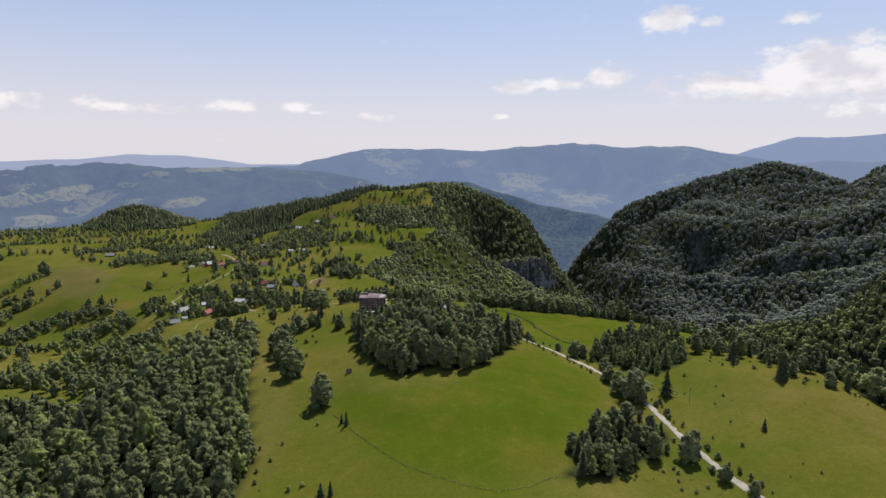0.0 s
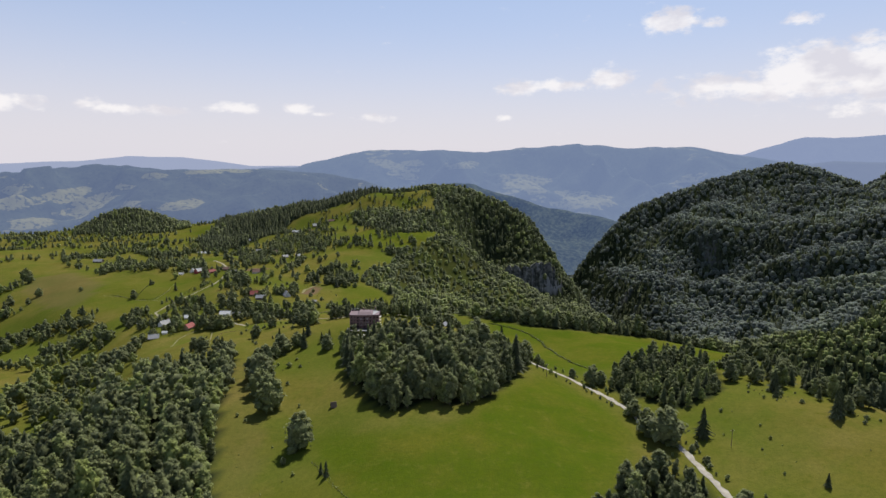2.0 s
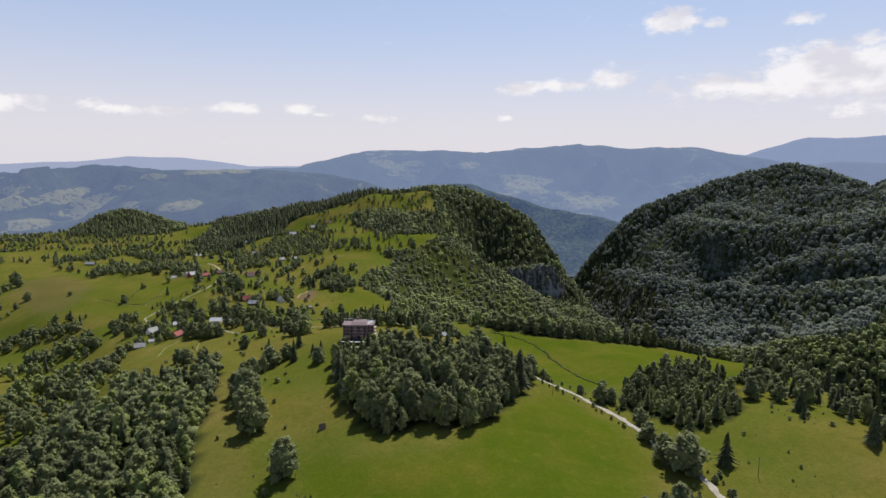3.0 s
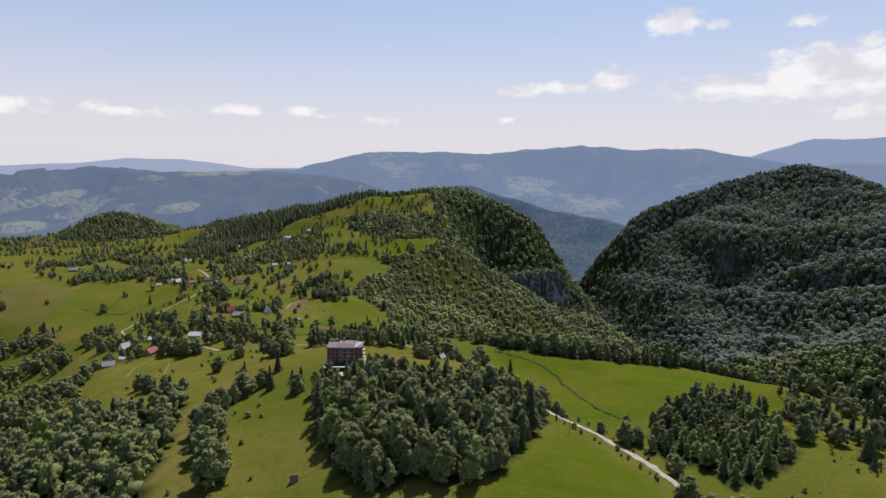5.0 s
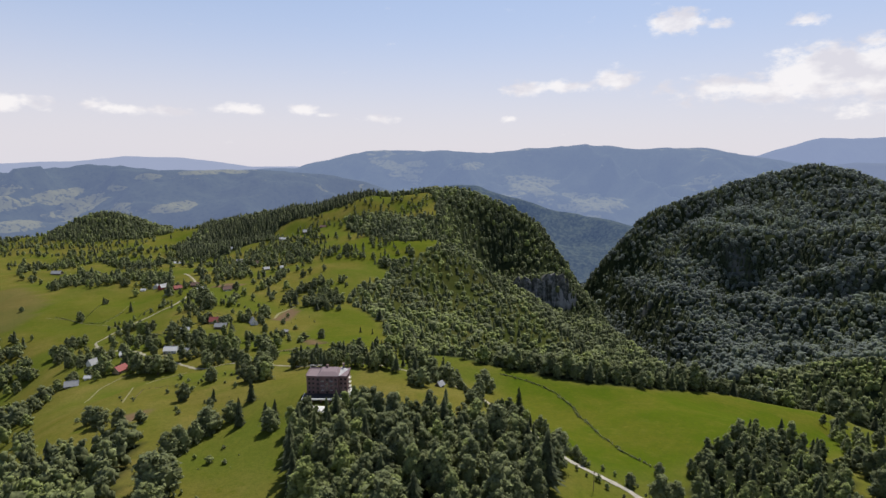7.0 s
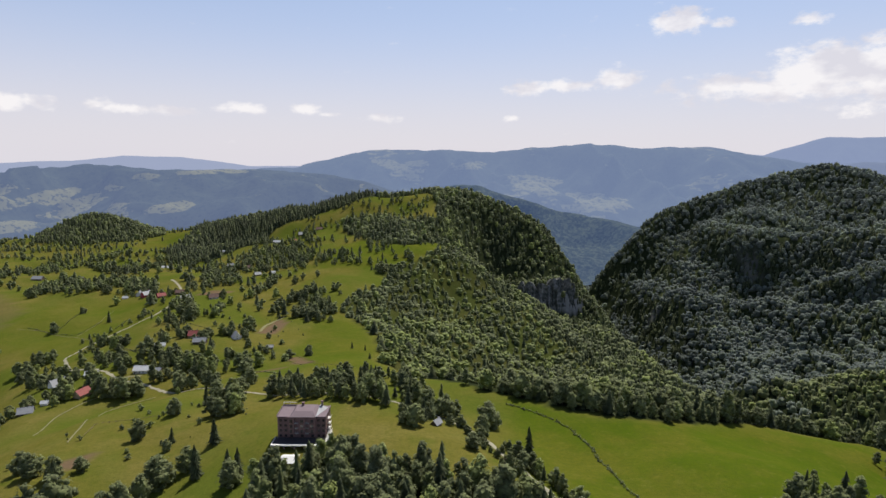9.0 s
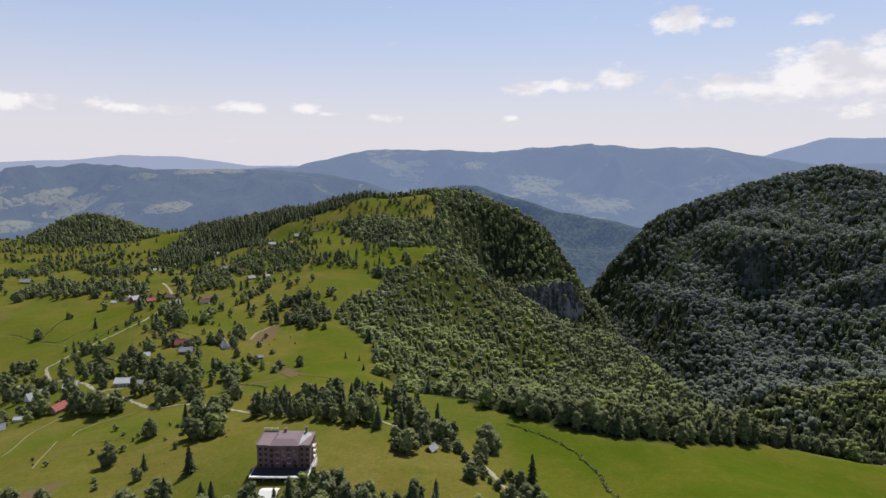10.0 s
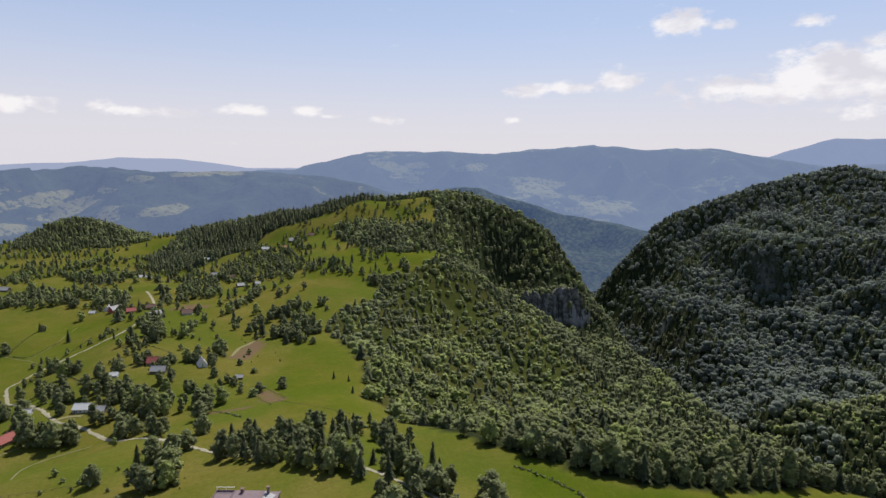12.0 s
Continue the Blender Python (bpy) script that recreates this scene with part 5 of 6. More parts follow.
# trees in the gardens behind and beside the village houses
for hx, hy in HOUSE_SPOTS[:20]:
    for _ in range(4):
        ang, far = tree_rng.uniform(-0.5, 3.6), tree_rng.uniform(8.5, 15)
        gx1, gy1 = hx + far * math.cos(ang), hy + far * math.sin(ang)
        if all(math.hypot(gx1 - ox, gy1 - oy) > 8 for ox, oy in HOUSE_SPOTS) and near_line(np.array(gx1), np.array(gy1), ROAD) > 3.5:
            tree(gx1, gy1, tree_rng.uniform(6, 12), 0, "trees in the village gardens", "round leafy garden tree beside a village house", tree_rng.uniform(1.1, 1.45))


# ---- building blocks ----
def box(bm, x0, y0, z0, x1, y1, z1, bevel=0.0):
    vs = [bm.verts.new(c) for c in ((x0, y0, z0), (x1, y0, z0), (x1, y1, z0), (x0, y1, z0), (x0, y0, z1), (x1, y0, z1), (x1, y1, z1), (x0, y1, z1))]
    fs = [bm.faces.new([vs[i] for i in f]) for f in ((3, 2, 1, 0), (4, 5, 6, 7), (0, 1, 5, 4), (1, 2, 6, 5), (2, 3, 7, 6), (3, 0, 4, 7))]
    if bevel:
        bmesh.ops.bevel(bm, geom=list({e for f in fs for e in f.edges}), offset=bevel, segments=1, affect="EDGES")
    return vs


def boxed(name, material, parent, *boxes, label="", bevel=0.0):
    bm = bmesh.new()
    for b in boxes:
        box(bm, *b, bevel)
    return part(name, bm, material, parent, label)


def window(parent, x, z, w, h, y, face, frame_mat=None):
    """A window in a wall that faces -y (face 0), +x (1), +y (2) or -x (3): a frame standing in the wall with a sill and a pane set back."""
    hold = new("window", None)
    hold.parent = parent
    t = 0.09
    boxed("frame", frame_mat or WINDOW_FRAME, hold, (-w / 2, -0.06, 0, -w / 2 + t, 0.08, h), (w / 2 - t, -0.06, 0, w / 2, 0.08, h),
          (-w / 2 + t, -0.06, h - t, w / 2 - t, 0.08, h), (-w / 2 + t, -0.06, 0, w / 2 - t, 0.08, t), (-t / 3, -0.04, t, t / 3, 0.06, h - t))
    boxed("pane", GLASS, hold, (-w / 2 + t, -0.02, t, w / 2 - t, 0.04, h - t))
    boxed("sill", frame_mat or CONCRETE, hold, (-w / 2 - 0.1, -0.2, -0.09, w / 2 + 0.1, 0.0, -0.005))
    hold.matrix_local = pose(0, 0, 0, 0, 0, 90 * face) @ pose(x, y, z)
    return hold


def gable_roof(w, d, rise, over, thick):
    """Two slopes with thickness, ridge along x, eaves at z = 0."""
    bm = bmesh.new()
    hw, hd = w / 2 + over, d / 2 + over
    drop = rise / (d / 2) * over
    for s in (-1, 1):
        pts = [(-hw, s * hd, -drop), (hw, s * hd, -drop), (hw, 0, rise), (-hw, 0, rise)]
        lo = [bm.verts.new(p) for p in pts]
        up = [bm.verts.new((p[0], p[1], p[2] + thick)) for p in pts]
        for f in ([lo[3], lo[2], lo[1], lo[0]], up, [lo[0], lo[1], up[1], up[0]], [lo[1], lo[2], up[2], up[1]], [lo[2], lo[3], up[3], up[2]], [lo[3], lo[0], up[0], up[3]]):
            bm.faces.new(f)
    bmesh.ops.recalc_face_normals(bm, faces=bm.faces)
    return bm


def house(x, y, w, d, turn, wall_mat, roof_mat, label, tall=2.8, rise=2.6, windows=3, chimney=True, name="house", category="house"):
    """A gabled house: walls with gables, a thick roof, door, windows, chimney."""
    z = min(float(height(x + a, y + b)) for a in (-w / 2, 0, w / 2) for b in (-d / 2, 0, d / 2))
    ob = new(name, None)
    ob.matrix_world = pose(x, y, z, 0, 0, turn)
    bm = bmesh.new()
    prof = [(-d / 2, -0.8), (d / 2, -0.8), (d / 2, tall), (0, tall + rise), (-d / 2, tall)]
    a = [bm.verts.new((-w / 2, p, q)) for p, q in prof]
    b = [bm.verts.new((w / 2, p, q)) for p, q in prof]
    bm.faces.new(a)
    bm.faces.new(b[::-1])
    for i in range(5):
        j = (i + 1) % 5
        bm.faces.new((a[j], a[i], b[i], b[j]))
    bmesh.ops.recalc_face_normals(bm, faces=bm.faces)
    part("wall", bm, wall_mat, ob)
    roof = part("roof", gable_roof(w, d, rise, 0.55, 0.16), roof_mat, ob)
    roof.location = (0, 0, tall + 0.02)
    boxed("ridge_cap", roof_mat, roof, (-w / 2 - 0.55, -0.16, rise + 0.1, w / 2 + 0.55, 0.16, rise + 0.24))
    if chimney:
        boxed("chimney", BRICK, ob, (w * 0.18, 0.3, tall + rise * 0.5, w * 0.18 + 0.6, 0.9, tall + rise + 0.9), (w * 0.18 - 0.06, 0.24, tall + rise + 0.9, w * 0.18 + 0.66, 0.96, tall + rise + 1.0))
    if windows:
        door = boxed("door", TIMBER, ob, (-w / 2 + 0.7, -d / 2 - 0.05, 0.0, -w / 2 + 1.65, -d / 2 + 0.03, 2.05))
        boxed("handle", IRON, door, (-w / 2 + 1.5, -d / 2 - 0.12, 1.0, -w / 2 + 1.56, -d / 2 - 0.05, 1.12))
        for i in range(windows):
            window(ob, -w / 2 + 2.6 + i * (w - 3.2) / windows, 0.95, 1.0, 1.15, -d / 2 - 0.02, 0)
        window(ob, 0, 0.95, 1.0, 1.15, -w / 2 - 0.02, 1)
        window(ob, 0, tall + 0.25, 0.8, 0.9, -w / 2 - 0.02, 1)
    return tagged(ob, label, category, "village houses")


# ---- the brick guesthouse on the ridge ----
def guesthouse(x, y, turn):
    ob = new("guesthouse", None)
    z0 = float(height(x, y)) + 1.7
    ob.matrix_world = pose(x, y, z0, 0, 0, turn) @ Matrix.Diagonal((1, 1, 0.80, 1))
    W, D, H = 21.6, 11.6, 12.6
    # plinth and walls; front at y = -D / 2
    boxed("plinth", CONCRETE, ob, (-W / 2 - 0.15, -D / 2 - 0.15, -4.0, W / 2 + 0.15, D / 2 + 0.15, 0.25))
    boxed("wall", BRICK, ob, (-W / 2, -D / 2, 0.2, W / 2, D / 2, H), label="raw reddish brick walls")
    # projecting middle bays
    for bx in (-4.6, 0.2, 4.8):
        boxed("bay", BRICK, ob, (bx - 1.5, -D / 2 - 0.9, 2.9, bx + 1.5, -D / 2 + 0.1, H + 0.3))
    # floor bands
    for k in range(1, 4):
        boxed("floor_band", BRICK, ob, (-W / 2 - 0.06, -D / 2 - 0.06, k * 3.0 - 0.12, W / 2 + 0.06, D / 2 + 0.06, k * 3.0 + 0.10), label="narrow projecting brick floor band")
    # windows, three upper storeys and the ground floor
    for k in range(4):
        for wx in (-9.4, -7.2, 7.6, 9.8):
            window(ob, wx, k * 3.0 + 0.95, 1.2, 1.5, -D / 2 - 0.02, 0, BROWN_ROOF)
        for wx in (-4.6, 0.2, 4.8):
            window(ob, wx, k * 3.0 + 0.7, 1.3, 1.9, -D / 2 - (0.92 if k else 0.02), 0, BROWN_ROOF)
        for wy in (-4.2, 0.0, 4.2):
            window(ob, wy, k * 3.0 + 0.95, 1.2, 1.5, -W / 2 - 0.02, 1, BROWN_ROOF)
    # balconies between the bays and on the sunny side
    for k in range(1, 4):
        for bx in (-2.2, 2.5):
            slab = boxed("balcony", CONCRETE, ob, (bx - 0.85, -D / 2 - 1.0, k * 3.0 + 0.10, bx + 0.85, -D / 2, k * 3.0 + 0.24))
            boxed("railing", IRON, slab, (bx - 0.85, -D / 2 - 1.0, k * 3.0 + 1.15, bx + 0.85, -D / 2 - 0.94, k * 3.0 + 1.22),
                  *[(bx - 0.85 + j * 0.21, -D / 2 - 0.99, k * 3.0 + 0.24, bx - 0.82 + j * 0.21, -D / 2 - 0.95, k * 3.0 + 1.15) for j in range(9)])
        slab = boxed("balcony", PLASTER, ob, (W / 2, -1.2, k * 3.0 + 0.10, W / 2 + 1.3, 1.4, k * 3.0 + 0.26), label="white side balcony")
        boxed("railing", PLASTER, slab, (W / 2 + 1.2, -1.2, k * 3.0 + 0.26, W / 2 + 1.3, 1.4, k * 3.0 + 1.15))
    # low flat roof with a parapet over one wing
    boxed("flat_roof", MAUVE_ROOF, ob, (-W / 2 - 0.3, -D / 2 - 0.3, H, -W / 2 + 6.0, D / 2 + 0.3, H + 0.35), label="mauve-grey flat roof over one wing")
    par = boxed("parapet", MAUVE_ROOF, ob, (-W / 2 - 0.3, -D / 2 - 0.3, H + 0.35, -W / 2 - 0.1, D / 2 + 0.3, H + 1.1), (-W / 2 - 0.1, D / 2 + 0.1, H + 0.35, -W / 2 + 6.0, D / 2 + 0.3, H + 1.1))
    boxed("rail", PLASTER, par, (-W / 2 - 0.3, D / 2 + 0.1, H + 2.3, -W / 2 + 6.0, D / 2 + 0.28, H + 2.5), (-W / 2 - 0.3, D / 2 + 0.1, H + 1.1, -W / 2 - 0.1, D / 2 + 0.28, H + 2.3),
          (-W / 2 + 2.8, D / 2 + 0.1, H + 1.1, -W / 2 + 3.0, D / 2 + 0.28, H + 2.3), label="pale rail on posts along the flat roof")
    boxed("rail_post", IRON, par, *[(-W / 2 - 0.22, -D / 2 + j * 2.1, H + 1.1, -W / 2 - 0.16, -D / 2 + 0.06 + j * 2.1, H + 1.75) for j in range(7)])
    # hipped mauve roof over the rest
    bm = bmesh.new()
    x0, x1, y0, y1, e, t = -W / 2 + 5.6, W / 2 - 4.4, -D / 2 - 1.1, D / 2 + 0.7, H + 0.25, H + 2.3
    lo = [bm.verts.new(p) for p in ((x0, y0, e), (x1, y0, e), (x1, y1, e), (x0, y1, e))]
    ed = [bm.verts.new((v.co.x, v.co.y, e + 0.3)) for v in lo]
    r = [bm.verts.new((x0 + 1.6, y0 + 3.4, t)), bm.verts.new((x1 - 1.6, y0 + 3.4, t)), bm.verts.new((x1 - 1.6, y1 - 2.6, t)), bm.verts.new((x0 + 1.6, y1 - 2.6, t))]
    bm.faces.new(lo[::-1])
    bm.faces.new(r)
    for i in range(4):
        j = (i + 1) % 4
        bm.faces.new((lo[i], lo[j], ed[j], ed[i]))
        bm.faces.new((ed[i], ed[j], r[j], r[i]))
    bmesh.ops.recalc_face_normals(bm, faces=bm.faces)
    roof = part("roof", bm, MAUVE_ROOF, ob, "mauve sheet-metal hipped roof")
    # standing seams
    boxed("seam", MAUVE_ROOF, roof, *[(x0 + 0.6 + k * 0.95, y0 - 0.02, e + 0.06, x0 + 0.66 + k * 0.95, y0 + 0.1, e + 0.36) for k in range(13)])
    # cross gable with a pale sheet side
    boxed("flat_roof", MAUVE_ROOF, ob, (W / 2 - 4.38, -D / 2 - 0.3, H, W / 2 + 0.3, D / 2 + 0.3, H + 0.45), label="pale mauve flat roof over one wing")
    boxed("parapet", MAUVE_ROOF, ob, (W / 2 + 0.1, -D / 2 - 0.3, H + 0.45, W / 2 + 0.3, D / 2 + 0.3, H + 0.9))
    bm = bmesh.new()
    tri = [(W / 2 - 4.3, -D / 2 - 0.9, H + 0.6), (W / 2 - 4.3, D / 2 - 2.0, H + 2.4), (W / 2 - 0.6, D / 2 - 2.0, H + 0.6)]
    up = [bm.verts.new(p) for p in tri]
    dn = [bm.verts.new((p[0], p[1], p[2] - 0.12)) for p in tri]
    bm.faces.new(up)
    bm.faces.new(dn[::-1])
    for i in range(3):
        bm.faces.new((up[i], dn[i], dn[(i + 1) % 3], up[(i + 1) % 3]))
    bmesh.ops.recalc_face_normals(bm, faces=bm.faces)
    part("valley_sheet", bm, GREY_ROOF, ob, "bright three-cornered metal sheet on the roof")
    boxed("chimney", BRICK, ob, (-1.6, 2.4, H + 2.2, -0.6, 3.4, H + 4.0), (-1.75, 2.25, H + 4.0, -0.45, 3.55, H + 4.2))
    boxed("chimney", BRICK, ob, (7.2, 3.0, H + 1.8, 8.0, 3.8, H + 4.6), (7.05, 2.85, H + 4.6, 8.15, 3.95, H + 4.8))
    # terrace in front with a pale rim on dark supports
    ter = boxed("terrace", TERRACE, ob, (-W / 2 - 1.0, -D / 2 - 7.0, 0.2, W / 2 + 0.5, -D / 2 - 0.15, 0.55), label="terrace floor with the house's shade in its colour and a white rim")
    boxed("rim", PLASTER, ter, (-W / 2 - 1.2, -D / 2 - 8.0, 0.1, W / 2 + 0.7, -D / 2 - 6.9, 0.8), (W / 2 + 0.4, -D / 2 - 6.9, 0.1, W / 2 + 0.7, -D / 2 - 0.2, 1.0),
          (-W / 2 - 1.2, -D / 2 - 6.9, 0.1, -W / 2 - 0.9, -D / 2 - 0.2, 1.0))
    for k in range(6):
        boxed("pier", BRICK, ter, (-W / 2 - 0.6 + k * 4.5, -D / 2 - 6.8, -5.0, -W / 2 + 0.1 + k * 4.5, -D / 2 - 6.1, 0.2))
    boxed("back_wall", TIMBER, ter, (-W / 2, -D / 2 - 3.0, -5.0, W / 2, -D / 2 - 0.2, 0.19))
    # outside stair on the sunny side
    st = boxed("stair", CONCRETE, ob, *[(W / 2 + 0.2, -D / 2 - 3.4 + k * 0.6, -0.2, W / 2 + 2.0, -D / 2 - 2.8 + k * 0.6, 0.10 + k * 0.18) for k in range(14)])
    boxed("railing", PLASTER, st, (W / 2 + 1.9, -D / 2 - 3.4, 0.3, W / 2 + 2.05, -D / 2 + 5.0, 3.2))
    return tagged(ob, "unfinished red-brick guesthouse with mauve metal roof on the ridge", "hotel")


guesthouse(-59.6, 483.5, 1.5)
ob = new("marquee", None)
ob.matrix_world = pose(-60.5, 461, float(height(-60.5, 461)) + 0.6, 0, 0, 2)
for sx in (-3.0, 3.0):
    for sy in (-3.4, 3.4):
        boxed("pole", IRON, ob, (sx - 0.06, sy - 0.06, -2.0, sx + 0.06, sy + 0.06, 2.5))
part("canopy", gable_roof(6.6, 7.2, 1.2, 0.25, 0.06), CANVAS, ob, "white canvas tent roof").location = (0, 0, 2.5)
tagged(ob, "white canvas marquee pitched below the terrace", "tent")

# ---- village ----
# x, y, width, depth, turn, wall, roof, label, eaves, rise, windows, chimney
LOWER_VILLAGE = [
    (-287, 610, 9, 6.5, 25, TIMBER, GREY_ROOF, "timber house with a weathered grey sheet roof", 2.6, 3.0, 2, True),
    (-281, 621, 4.5, 3.5, 10, PLASTER, PALE_ROOF, "small white outbuilding with a bright roof", 2.2, 1.2, 0, False),
    (-278, 671, 9, 6, 18, PLASTER, PALE_ROOF, "white house with a bright zinc roof", 2.6, 2.2, 3, True),
    (-302, 668, 14, 9, 60, PLASTER, GREY_ROOF, "large plastered house under a pale grey roof", 3.0, 4.2, 3, True),
    (-357, 718, 7, 5, 30, PLASTER, PALE_ROOF, "low white shed with a zinc roof", 2.3, 1.6, 0, False),
    (-240, 676, 11, 8, 5, PLASTER, PALE_ROOF, "white house with a bright sheet roof and porch", 3.0, 2.6, 3, True),
    (-227, 673, 7, 6, 5, TIMBER, GREY_ROOF, "grey barn built against a white house", 2.6, 2.2, 0, False),
    (-254, 734, 8, 5, 15, PLASTER, PALE_ROOF, "small white house with a bright roof", 2.4, 1.8, 2, False),
    (-236, 764, 10.5, 7.5, 8, OCHRE, RED_ROOF, "house with a bright red tiled roof", 3.2, 3.6, 3, True),
    (-222, 743, 11, 6.5, 4, TIMBER, GREY_ROOF, "long timber barn with a grey sheet roof", 2.8, 2.8, 0, False),
    (-196, 763, 9, 7, -60, PLASTER, GREY_ROOF, "steep-roofed cottage with grey roof", 2.4, 4.6, 2, True),
]
HAMLET = [
    (-402, 993, 13, 9, 60, RED_WALL, GREY_ROOF, "tall red-walled house with a pale grey roof", 4.6, 4.0, 3, True),
    (-376, 980, 10, 7.5, 40, RED_WALL, RED_ROOF, "red-walled cottage with a red roof in the hamlet", 3.0, 3.2, 3, True),
    (-418, 1004, 10, 8, -70, PLASTER, GREY_ROOF, "white gabled house with grey roof", 3.2, 3.8, 2, True),
    (-434, 998, 7, 5, 0, PLASTER, PALE_ROOF, "tiny white house with bright roof", 2.4, 1.8, 2, False),
    (-298, 960, 11, 8, 20, PLASTER, BROWN_ROOF, "cottage with a brown shingle roof", 2.8, 3.4, 3, True),
    (-332, 952, 13, 8, 60, TIMBER, GREY_ROOF, "dark timber barn with steep grey roof", 3.0, 4.2, 0, False),
    (-356, 990, 10, 7, 15, TIMBER, BROWN_ROOF, "brown timber barn beside a field", 2.8, 3.0, 0, False),
    (-261, 632, 10, 7, 75, OCHRE, RED_ROOF, "cottage with red roof among orchard trees", 2.8, 3.2, 2, True),
]
HIGH_FARMS = [
    (-348, 1402, 14, 8, 0, PLASTER, PALE_ROOF, "white farmhouse with bright roof on the slope", 3.0, 3.0, 2, True),
    (-320, 1420, 12, 8, 50, OCHRE, RED_ROOF, "red-roofed farmhouse on the slope", 3.0, 3.4, 2, True),
    (-318, 1488, 18, 11, 20, TIMBER, GREY_ROOF, "large grey-roofed barn high on the slope", 3.4, 5.0, 0, False),
    (-280, 1485, 14, 9, 0, TIMBER, BROWN_ROOF, "brown timber barn high on the slope", 3.0, 4.0, 0, False),
    (-279, 1147, 8, 6, 10, PLASTER, PALE_ROOF, "white cottage with bright roof", 2.6, 2.4, 2, False),
    (-300, 1135, 10, 7, 40, TIMBER, GREY_ROOF, "grey timber barn in the orchard", 2.6, 3.2, 0, False),
    (-500, 1248, 20, 8, 5, PLASTER, PALE_ROOF, "long low white farm building", 2.8, 2.4, 3, False),
    (-608, 1163, 22, 10, 8, TIMBER, GREY_ROOF, "long grey-roofed barn on the plateau", 2.8, 4.2, 0, False),
    (-655, 1140, 16, 9, 0, TIMBER, GREY_ROOF, "grey barn standing by the hedges", 2.8, 3.8, 0, False),
    (-450, 1376, 10, 7, 10, PLASTER, PALE_ROOF, "white cottage below the spruce wood", 2.8, 2.6, 2, False),
    (-385, 1250, 12, 8, 20, TIMBER, GREY_ROOF, "grey-roofed farmhouse among trees", 2.8, 3.6, 2, True),
    (-338, 1210, 10, 8, -30, TIMBER, BROWN_ROOF, "brown cottage among trees", 2.8, 3.4, 2, True),
]
for row in LOWER_VILLAGE + HAMLET + HIGH_FARMS:
    x, y, w, d, turn, wm, rm, label, tall, rise, wins, chim = row
    house(x, y, w, d, turn, wm, rm, label, tall, rise, wins, chim)
house(0.5, 506, 4.4, 3.4, 58, TIMBER, GREY_ROOF, "small timber hut with a pale grey sheet roof", 2.1, 1.7, 0, False, "hut", "hut")
house(-157, 741, 5, 4, 10, TIMBER, GREY_ROOF, "little dark shed beside a vegetable plot", 2.0, 1.4, 0, False, "shed", "shed")
house(-60, 359, 2.3, 2.0, 20, TIMBER, TIMBER, "tiny dark wooden hay hut on the pasture", 1.5, 1.8, 0, False, "hay_hut", "hut")


# ---- utility poles ----
def utility_pole(x, y, tall):
    ob = new("utility_pole", None)
    ob.location = (x, y, float(height(x, y)))
    s = Shape()
    tube(s, (0, 0, -0.5), (0, 0, tall), 0.16, 0.11, 8, 0)
    v, f, _ = s.done()
    p = new("shaft", mesh_from("shaft", v, f, [TIMBER], smooth=True))
    p.parent = ob
    arm = boxed("cross_arm", TIMBER, ob, (-0.9, -0.06, tall - 0.7, 0.9, 0.06, tall - 0.55))
    for k in (-0.75, 0.0, 0.75):
        boxed("insulator", PLASTER, arm, (k - 0.06, -0.05, tall - 0.55, k + 0.06, 0.05, tall - 0.36))
    return tagged(ob, "weathered wooden utility pole with a cross arm", "pole", "utility poles")


for x, y in ((139, 315), (65, 401), (30, 455)):
    utility_pole(x, y, 8.5)


# ---- fences ----
def fence(line, gap, label):
    """A rail fence over the meadow: posts and two rails a span."""
    ob = new("fence", None)
    pts = []
    for (ax, ay), (bx, by) in zip(line, line[1:]):
        n = max(1, int(math.hypot(bx - ax, by - ay) / gap))
        pts += [(ax + (bx - ax) * i / n, ay + (by - ay) * i / n) for i in range(n)]
    pts.append(line[-1])
    pts = [(x + tree_rng.uniform(-0.15, 0.15), y + tree_rng.uniform(-0.15, 0.15)) for x, y in pts]
    bm = bmesh.new()
    box(bm, -0.06, -0.06, -0.4, 0.06, 0.06, 1.05)
    post = bpy.data.meshes.new("post")
    bm.to_mesh(post)
    bm.free()
    post.materials.append(TIMBER)
    for x, y in pts:
        p = new("post", post)
        p.parent = ob
        p.matrix_local = pose(x, y, float(height(x, y)), tree_rng.uniform(-4, 4), tree_rng.uniform(-4, 4), tree_rng.uniform(0, 90))
    for (ax, ay), (bx, by) in zip(pts, pts[1:]):
        s = Shape()
        for h in (0.45, 0.85):
            tube(s, (ax, ay, float(height(ax, ay)) + h), (bx, by, float(height(bx, by)) + h), 0.04, 0.035, 4, 0)
        v, f, _ = s.done()
        r = new("rail", mesh_from("rail", v, f, [TIMBER]))
        r.parent = ob
    return tagged(ob, label, "fence", "meadow fences")


hedge("meadow_bank", [[(-61, 309), (-47, 288), (-27, 259), (-19, 249), (-3, 237), (11, 227), (23, 223), (37, 227), (50, 236)]], 0.5, 0.4, 307, "low overgrown bank of weeds edging the hay meadow", 0.0, 2.2, 0.35, 2)
hedge("field_bank", [[(42, 568), (59, 555), (73, 538), (80, 519), (83, 495), (85, 470), (91, 450), (101, 432)]], 0.45, 0.85, 308, "low overgrown bank across the bright field", 0.0, 2.0, 0.6, 2)
fence([(-185, 517), (-189, 533), (-175, 536), (-158, 539)], 3.0, "short dark rail fence on the slope")
fence([(-108, 664), (-103, 682), (-126, 714), (-137, 708), (-108, 664)], 3.0, "wooden fence round a vegetable plot")
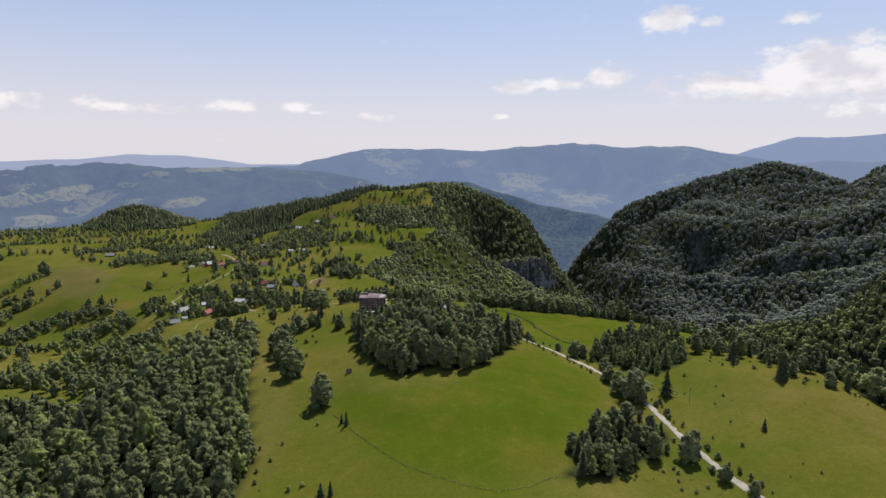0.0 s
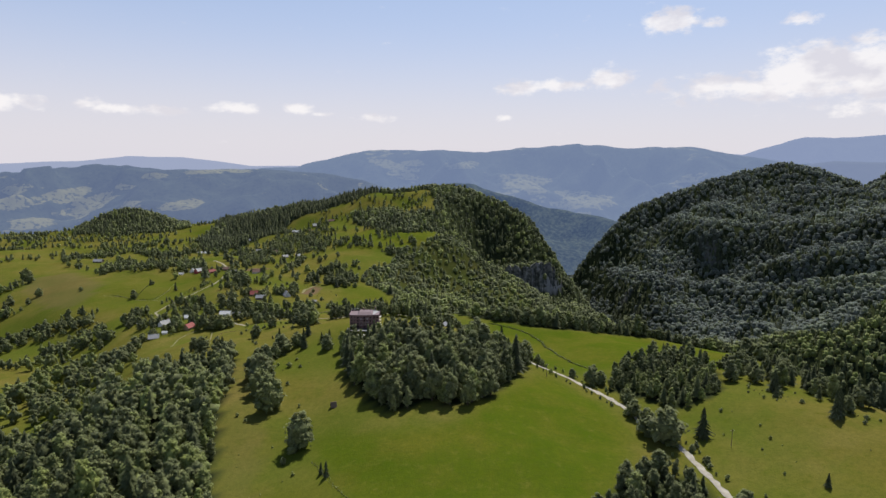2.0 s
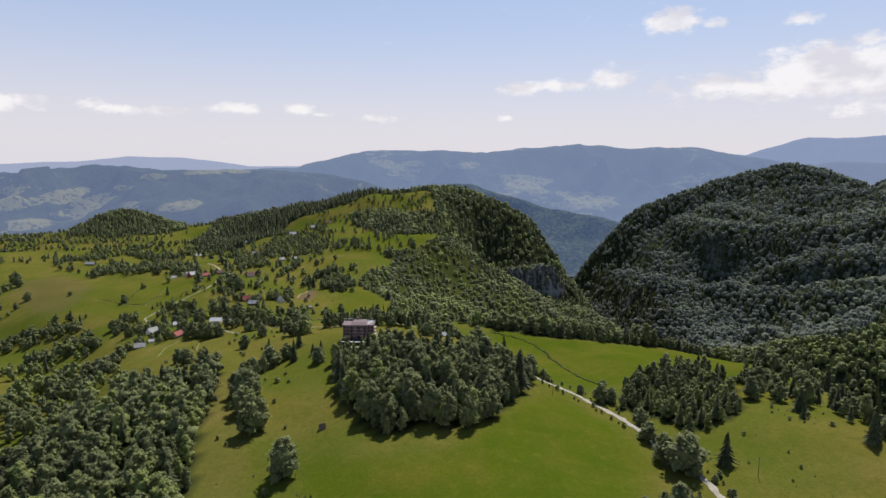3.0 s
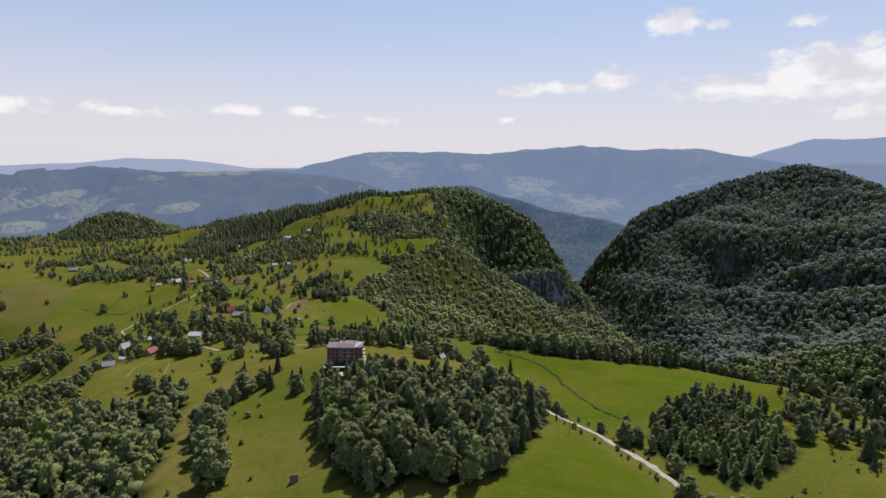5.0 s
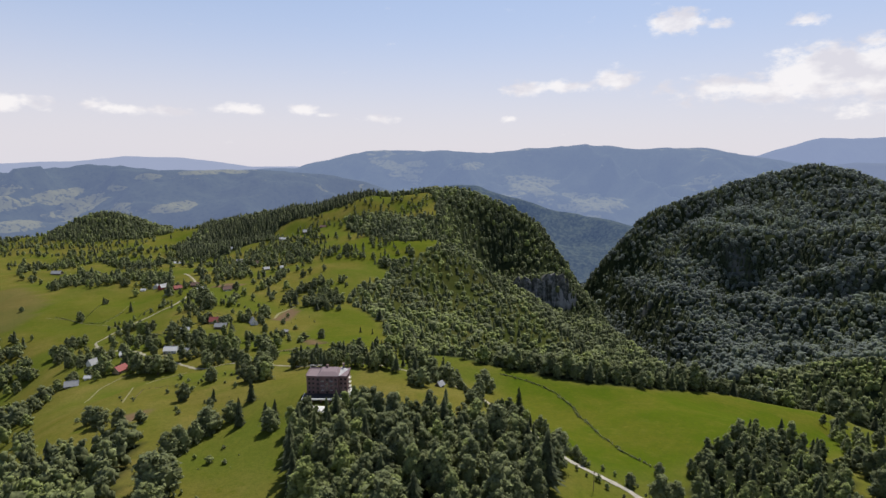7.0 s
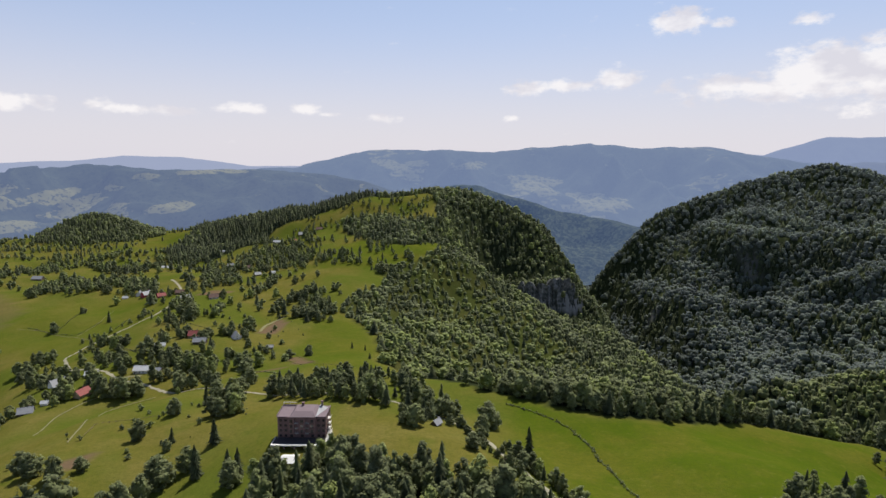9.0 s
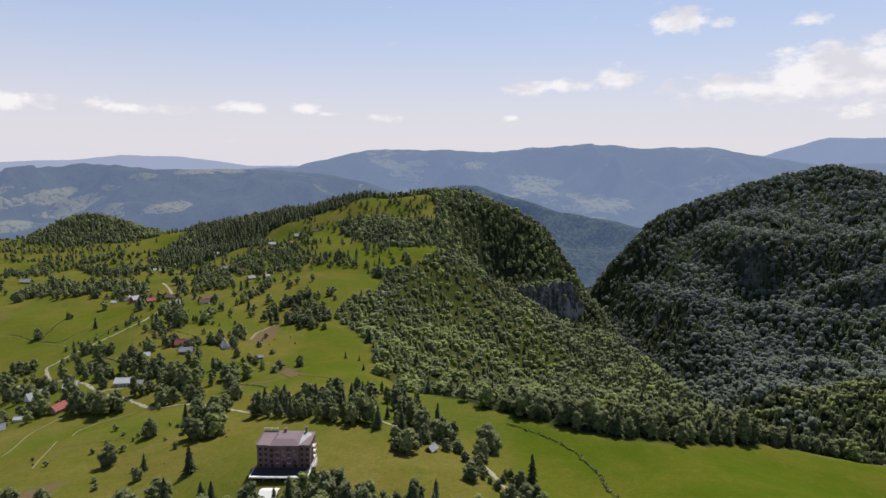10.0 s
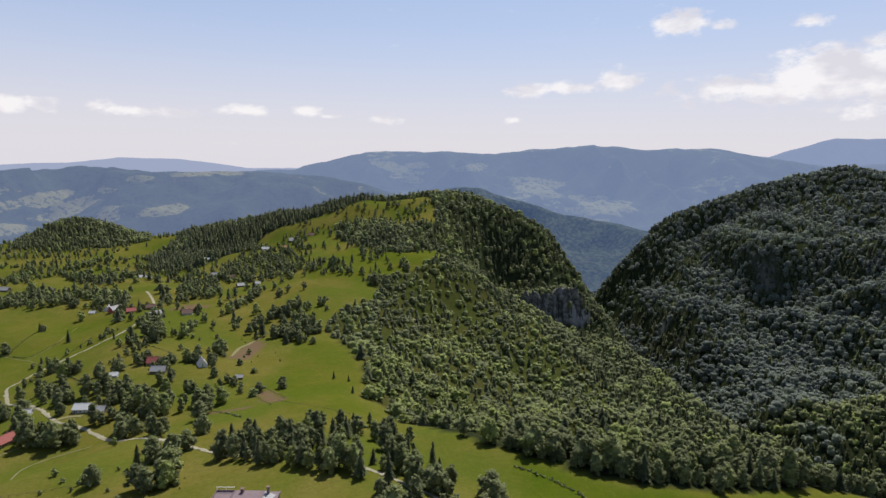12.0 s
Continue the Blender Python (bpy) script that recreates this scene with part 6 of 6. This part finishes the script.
fence([(-55, 600), (-42, 627), (-74, 649), (-105, 672)], 3.5, "wooden fence along the meadow's lower edge")
for k, (line, wide) in enumerate((([(-189, 509), (-200, 540), (-218, 575), (-230, 602), (-224, 613), (-204, 626)], 0.9), ([(-247, 562), (-257, 596), (-253, 620), (-236, 645)], 1.0),
                                  ([(-491, 874), (-458, 872), (-402, 841), (-370, 819)], 0.6), ([(-402, 841), (-407, 891), (-421, 948)], 0.5),
                                  ([(-186, 800), (-190, 830), (-180, 870)], 2.5), ([(-252, 660), (-246, 668), (-236, 667)], 3.0))):
    v, f = ribbon(line, wide, 0.28, RNG)
    tagged(new(f"footpath_{k + 1}", mesh_from("footpath", v, f, [FOOTWAY], smooth=True)), "worn pale footpath through the grass", "path", kind="structure")

# ---- bushes and rough tufts on the pastures ----
PASTURE_STRIP = [(-128, 400), (-112, 340), (-100, 300), (-90, 270), (-88, 230), (-60, 240), (-66, 300), (-62, 350), (-80, 440), (-120, 460)]
RIGHT_PASTURE = [(125, 300), (130, 345), (160, 378), (210, 395), (240, 360), (240, 290), (215, 230), (150, 220)]
PASTURE_RIM = [(168, 392), (186, 378), (200, 345), (228, 322), (250, 300), (240, 290), (215, 315), (190, 340), (172, 370)]
SLOPE_PASTURE = [(-200, 480), (-90, 470), (-80, 500), (-120, 560), (-180, 560), (-220, 500)]
ROAD_BANK = [(60, 235), (110, 225), (128, 235), (118, 275), (108, 262), (100, 252), (80, 244)]
HILL_PASTURE = [(-220, 700), (-130, 690), (-140, 900), (-250, 900), (-330, 950), (-300, 800)]
for poly, gap, tall, share, nm, seed, label in (
    (PASTURE_STRIP, 6.0, 2.0, 0.17, "pasture_bushes", 201, "small dark juniper bushes dotted over the pasture"),
    (RIGHT_PASTURE, 9.0, 1.3, 0.14, "field_bushes", 202, "scattered low bushes on the dry field"),
    (PASTURE_RIM, 5.0, 1.7, 0.5, "rim_bushes", 206, "low bushes in rough grass along the pasture's rim"),
    (SLOPE_PASTURE, 9.0, 2.2, 0.28, "slope_bushes", 203, "scattered bushes on the grassy slope"),
    (ROAD_BANK, 3.6, 1.3, 0.22, "bank_bushes", 204, "rough bushes on the bank beside the road"),
    (HILL_PASTURE, 17, 4.0, 0.5, "orchard_bushes", 205, "young orchard trees and bushes round the gardens"),
):
    plant(nm, poly, gap, tall, 0.0, 1, seed, label, (lambda s: lambda x, y: s + 0 * x)(share), "bushes", 1.6, 0.5)


# ---- limestone crags over the gorge ----
def crag(x, y, wide, turn, seed):
    """A fluted rock wall set into the scarp, as high as the ground behind it; its face looks towards -y before it is turned."""
    low = float(height(x, y - 14)) - 6
    tall = float(height(x, y + 26)) - low + 20
    nu, nv = 40, 22
    v, f = [], []
    for j in range(nv):
        for i in range(nu):
            u, h = i / (nu - 1), j / (nv - 1)
            px = (u - 0.5) * wide
            rib = abs(float(smooth_noise(px, h * tall * 0.25, wide / 7, seed))) * wide * 0.10 + float(smooth_noise(px, h * tall, wide / 16, seed + 1)) * wide * 0.025
            bulge = -math.cos((u - 0.5) * math.pi) * wide * 0.20
            top = tall * (0.80 + 0.20 * float(smooth_noise(px, 0, wide / 6, seed + 2))) * math.cos((u - 0.5) * 2.9) ** 0.28
            v.append((px, bulge + rib + h * tall * 0.14, h * top))
    n = len(v)
    v += [(p[0] * 0.9, p[1] + wide * 0.45, p[2] * 0.9) for p in v[-nu:]]
    f = [(j * nu + i, j * nu + i + 1, (j + 1) * nu + i + 1, (j + 1) * nu + i) for j in range(nv) for i in range(nu - 1)]
    ob = new("rock_crag", mesh_from("rock_crag", v, f, [ROCK]))
    ob.matrix_world = pose(x, y, low, 0, 0, turn)
    return tagged(ob, "bare grey limestone crag rising from the forest", "cliff", "limestone crags")


crag(150, 1350, 44, -14, 7)
crag(182, 1358, 46, -6, 3)
crag(214, 1368, 50, 12, 5)
crag(246, 1384, 44, 28, 9)
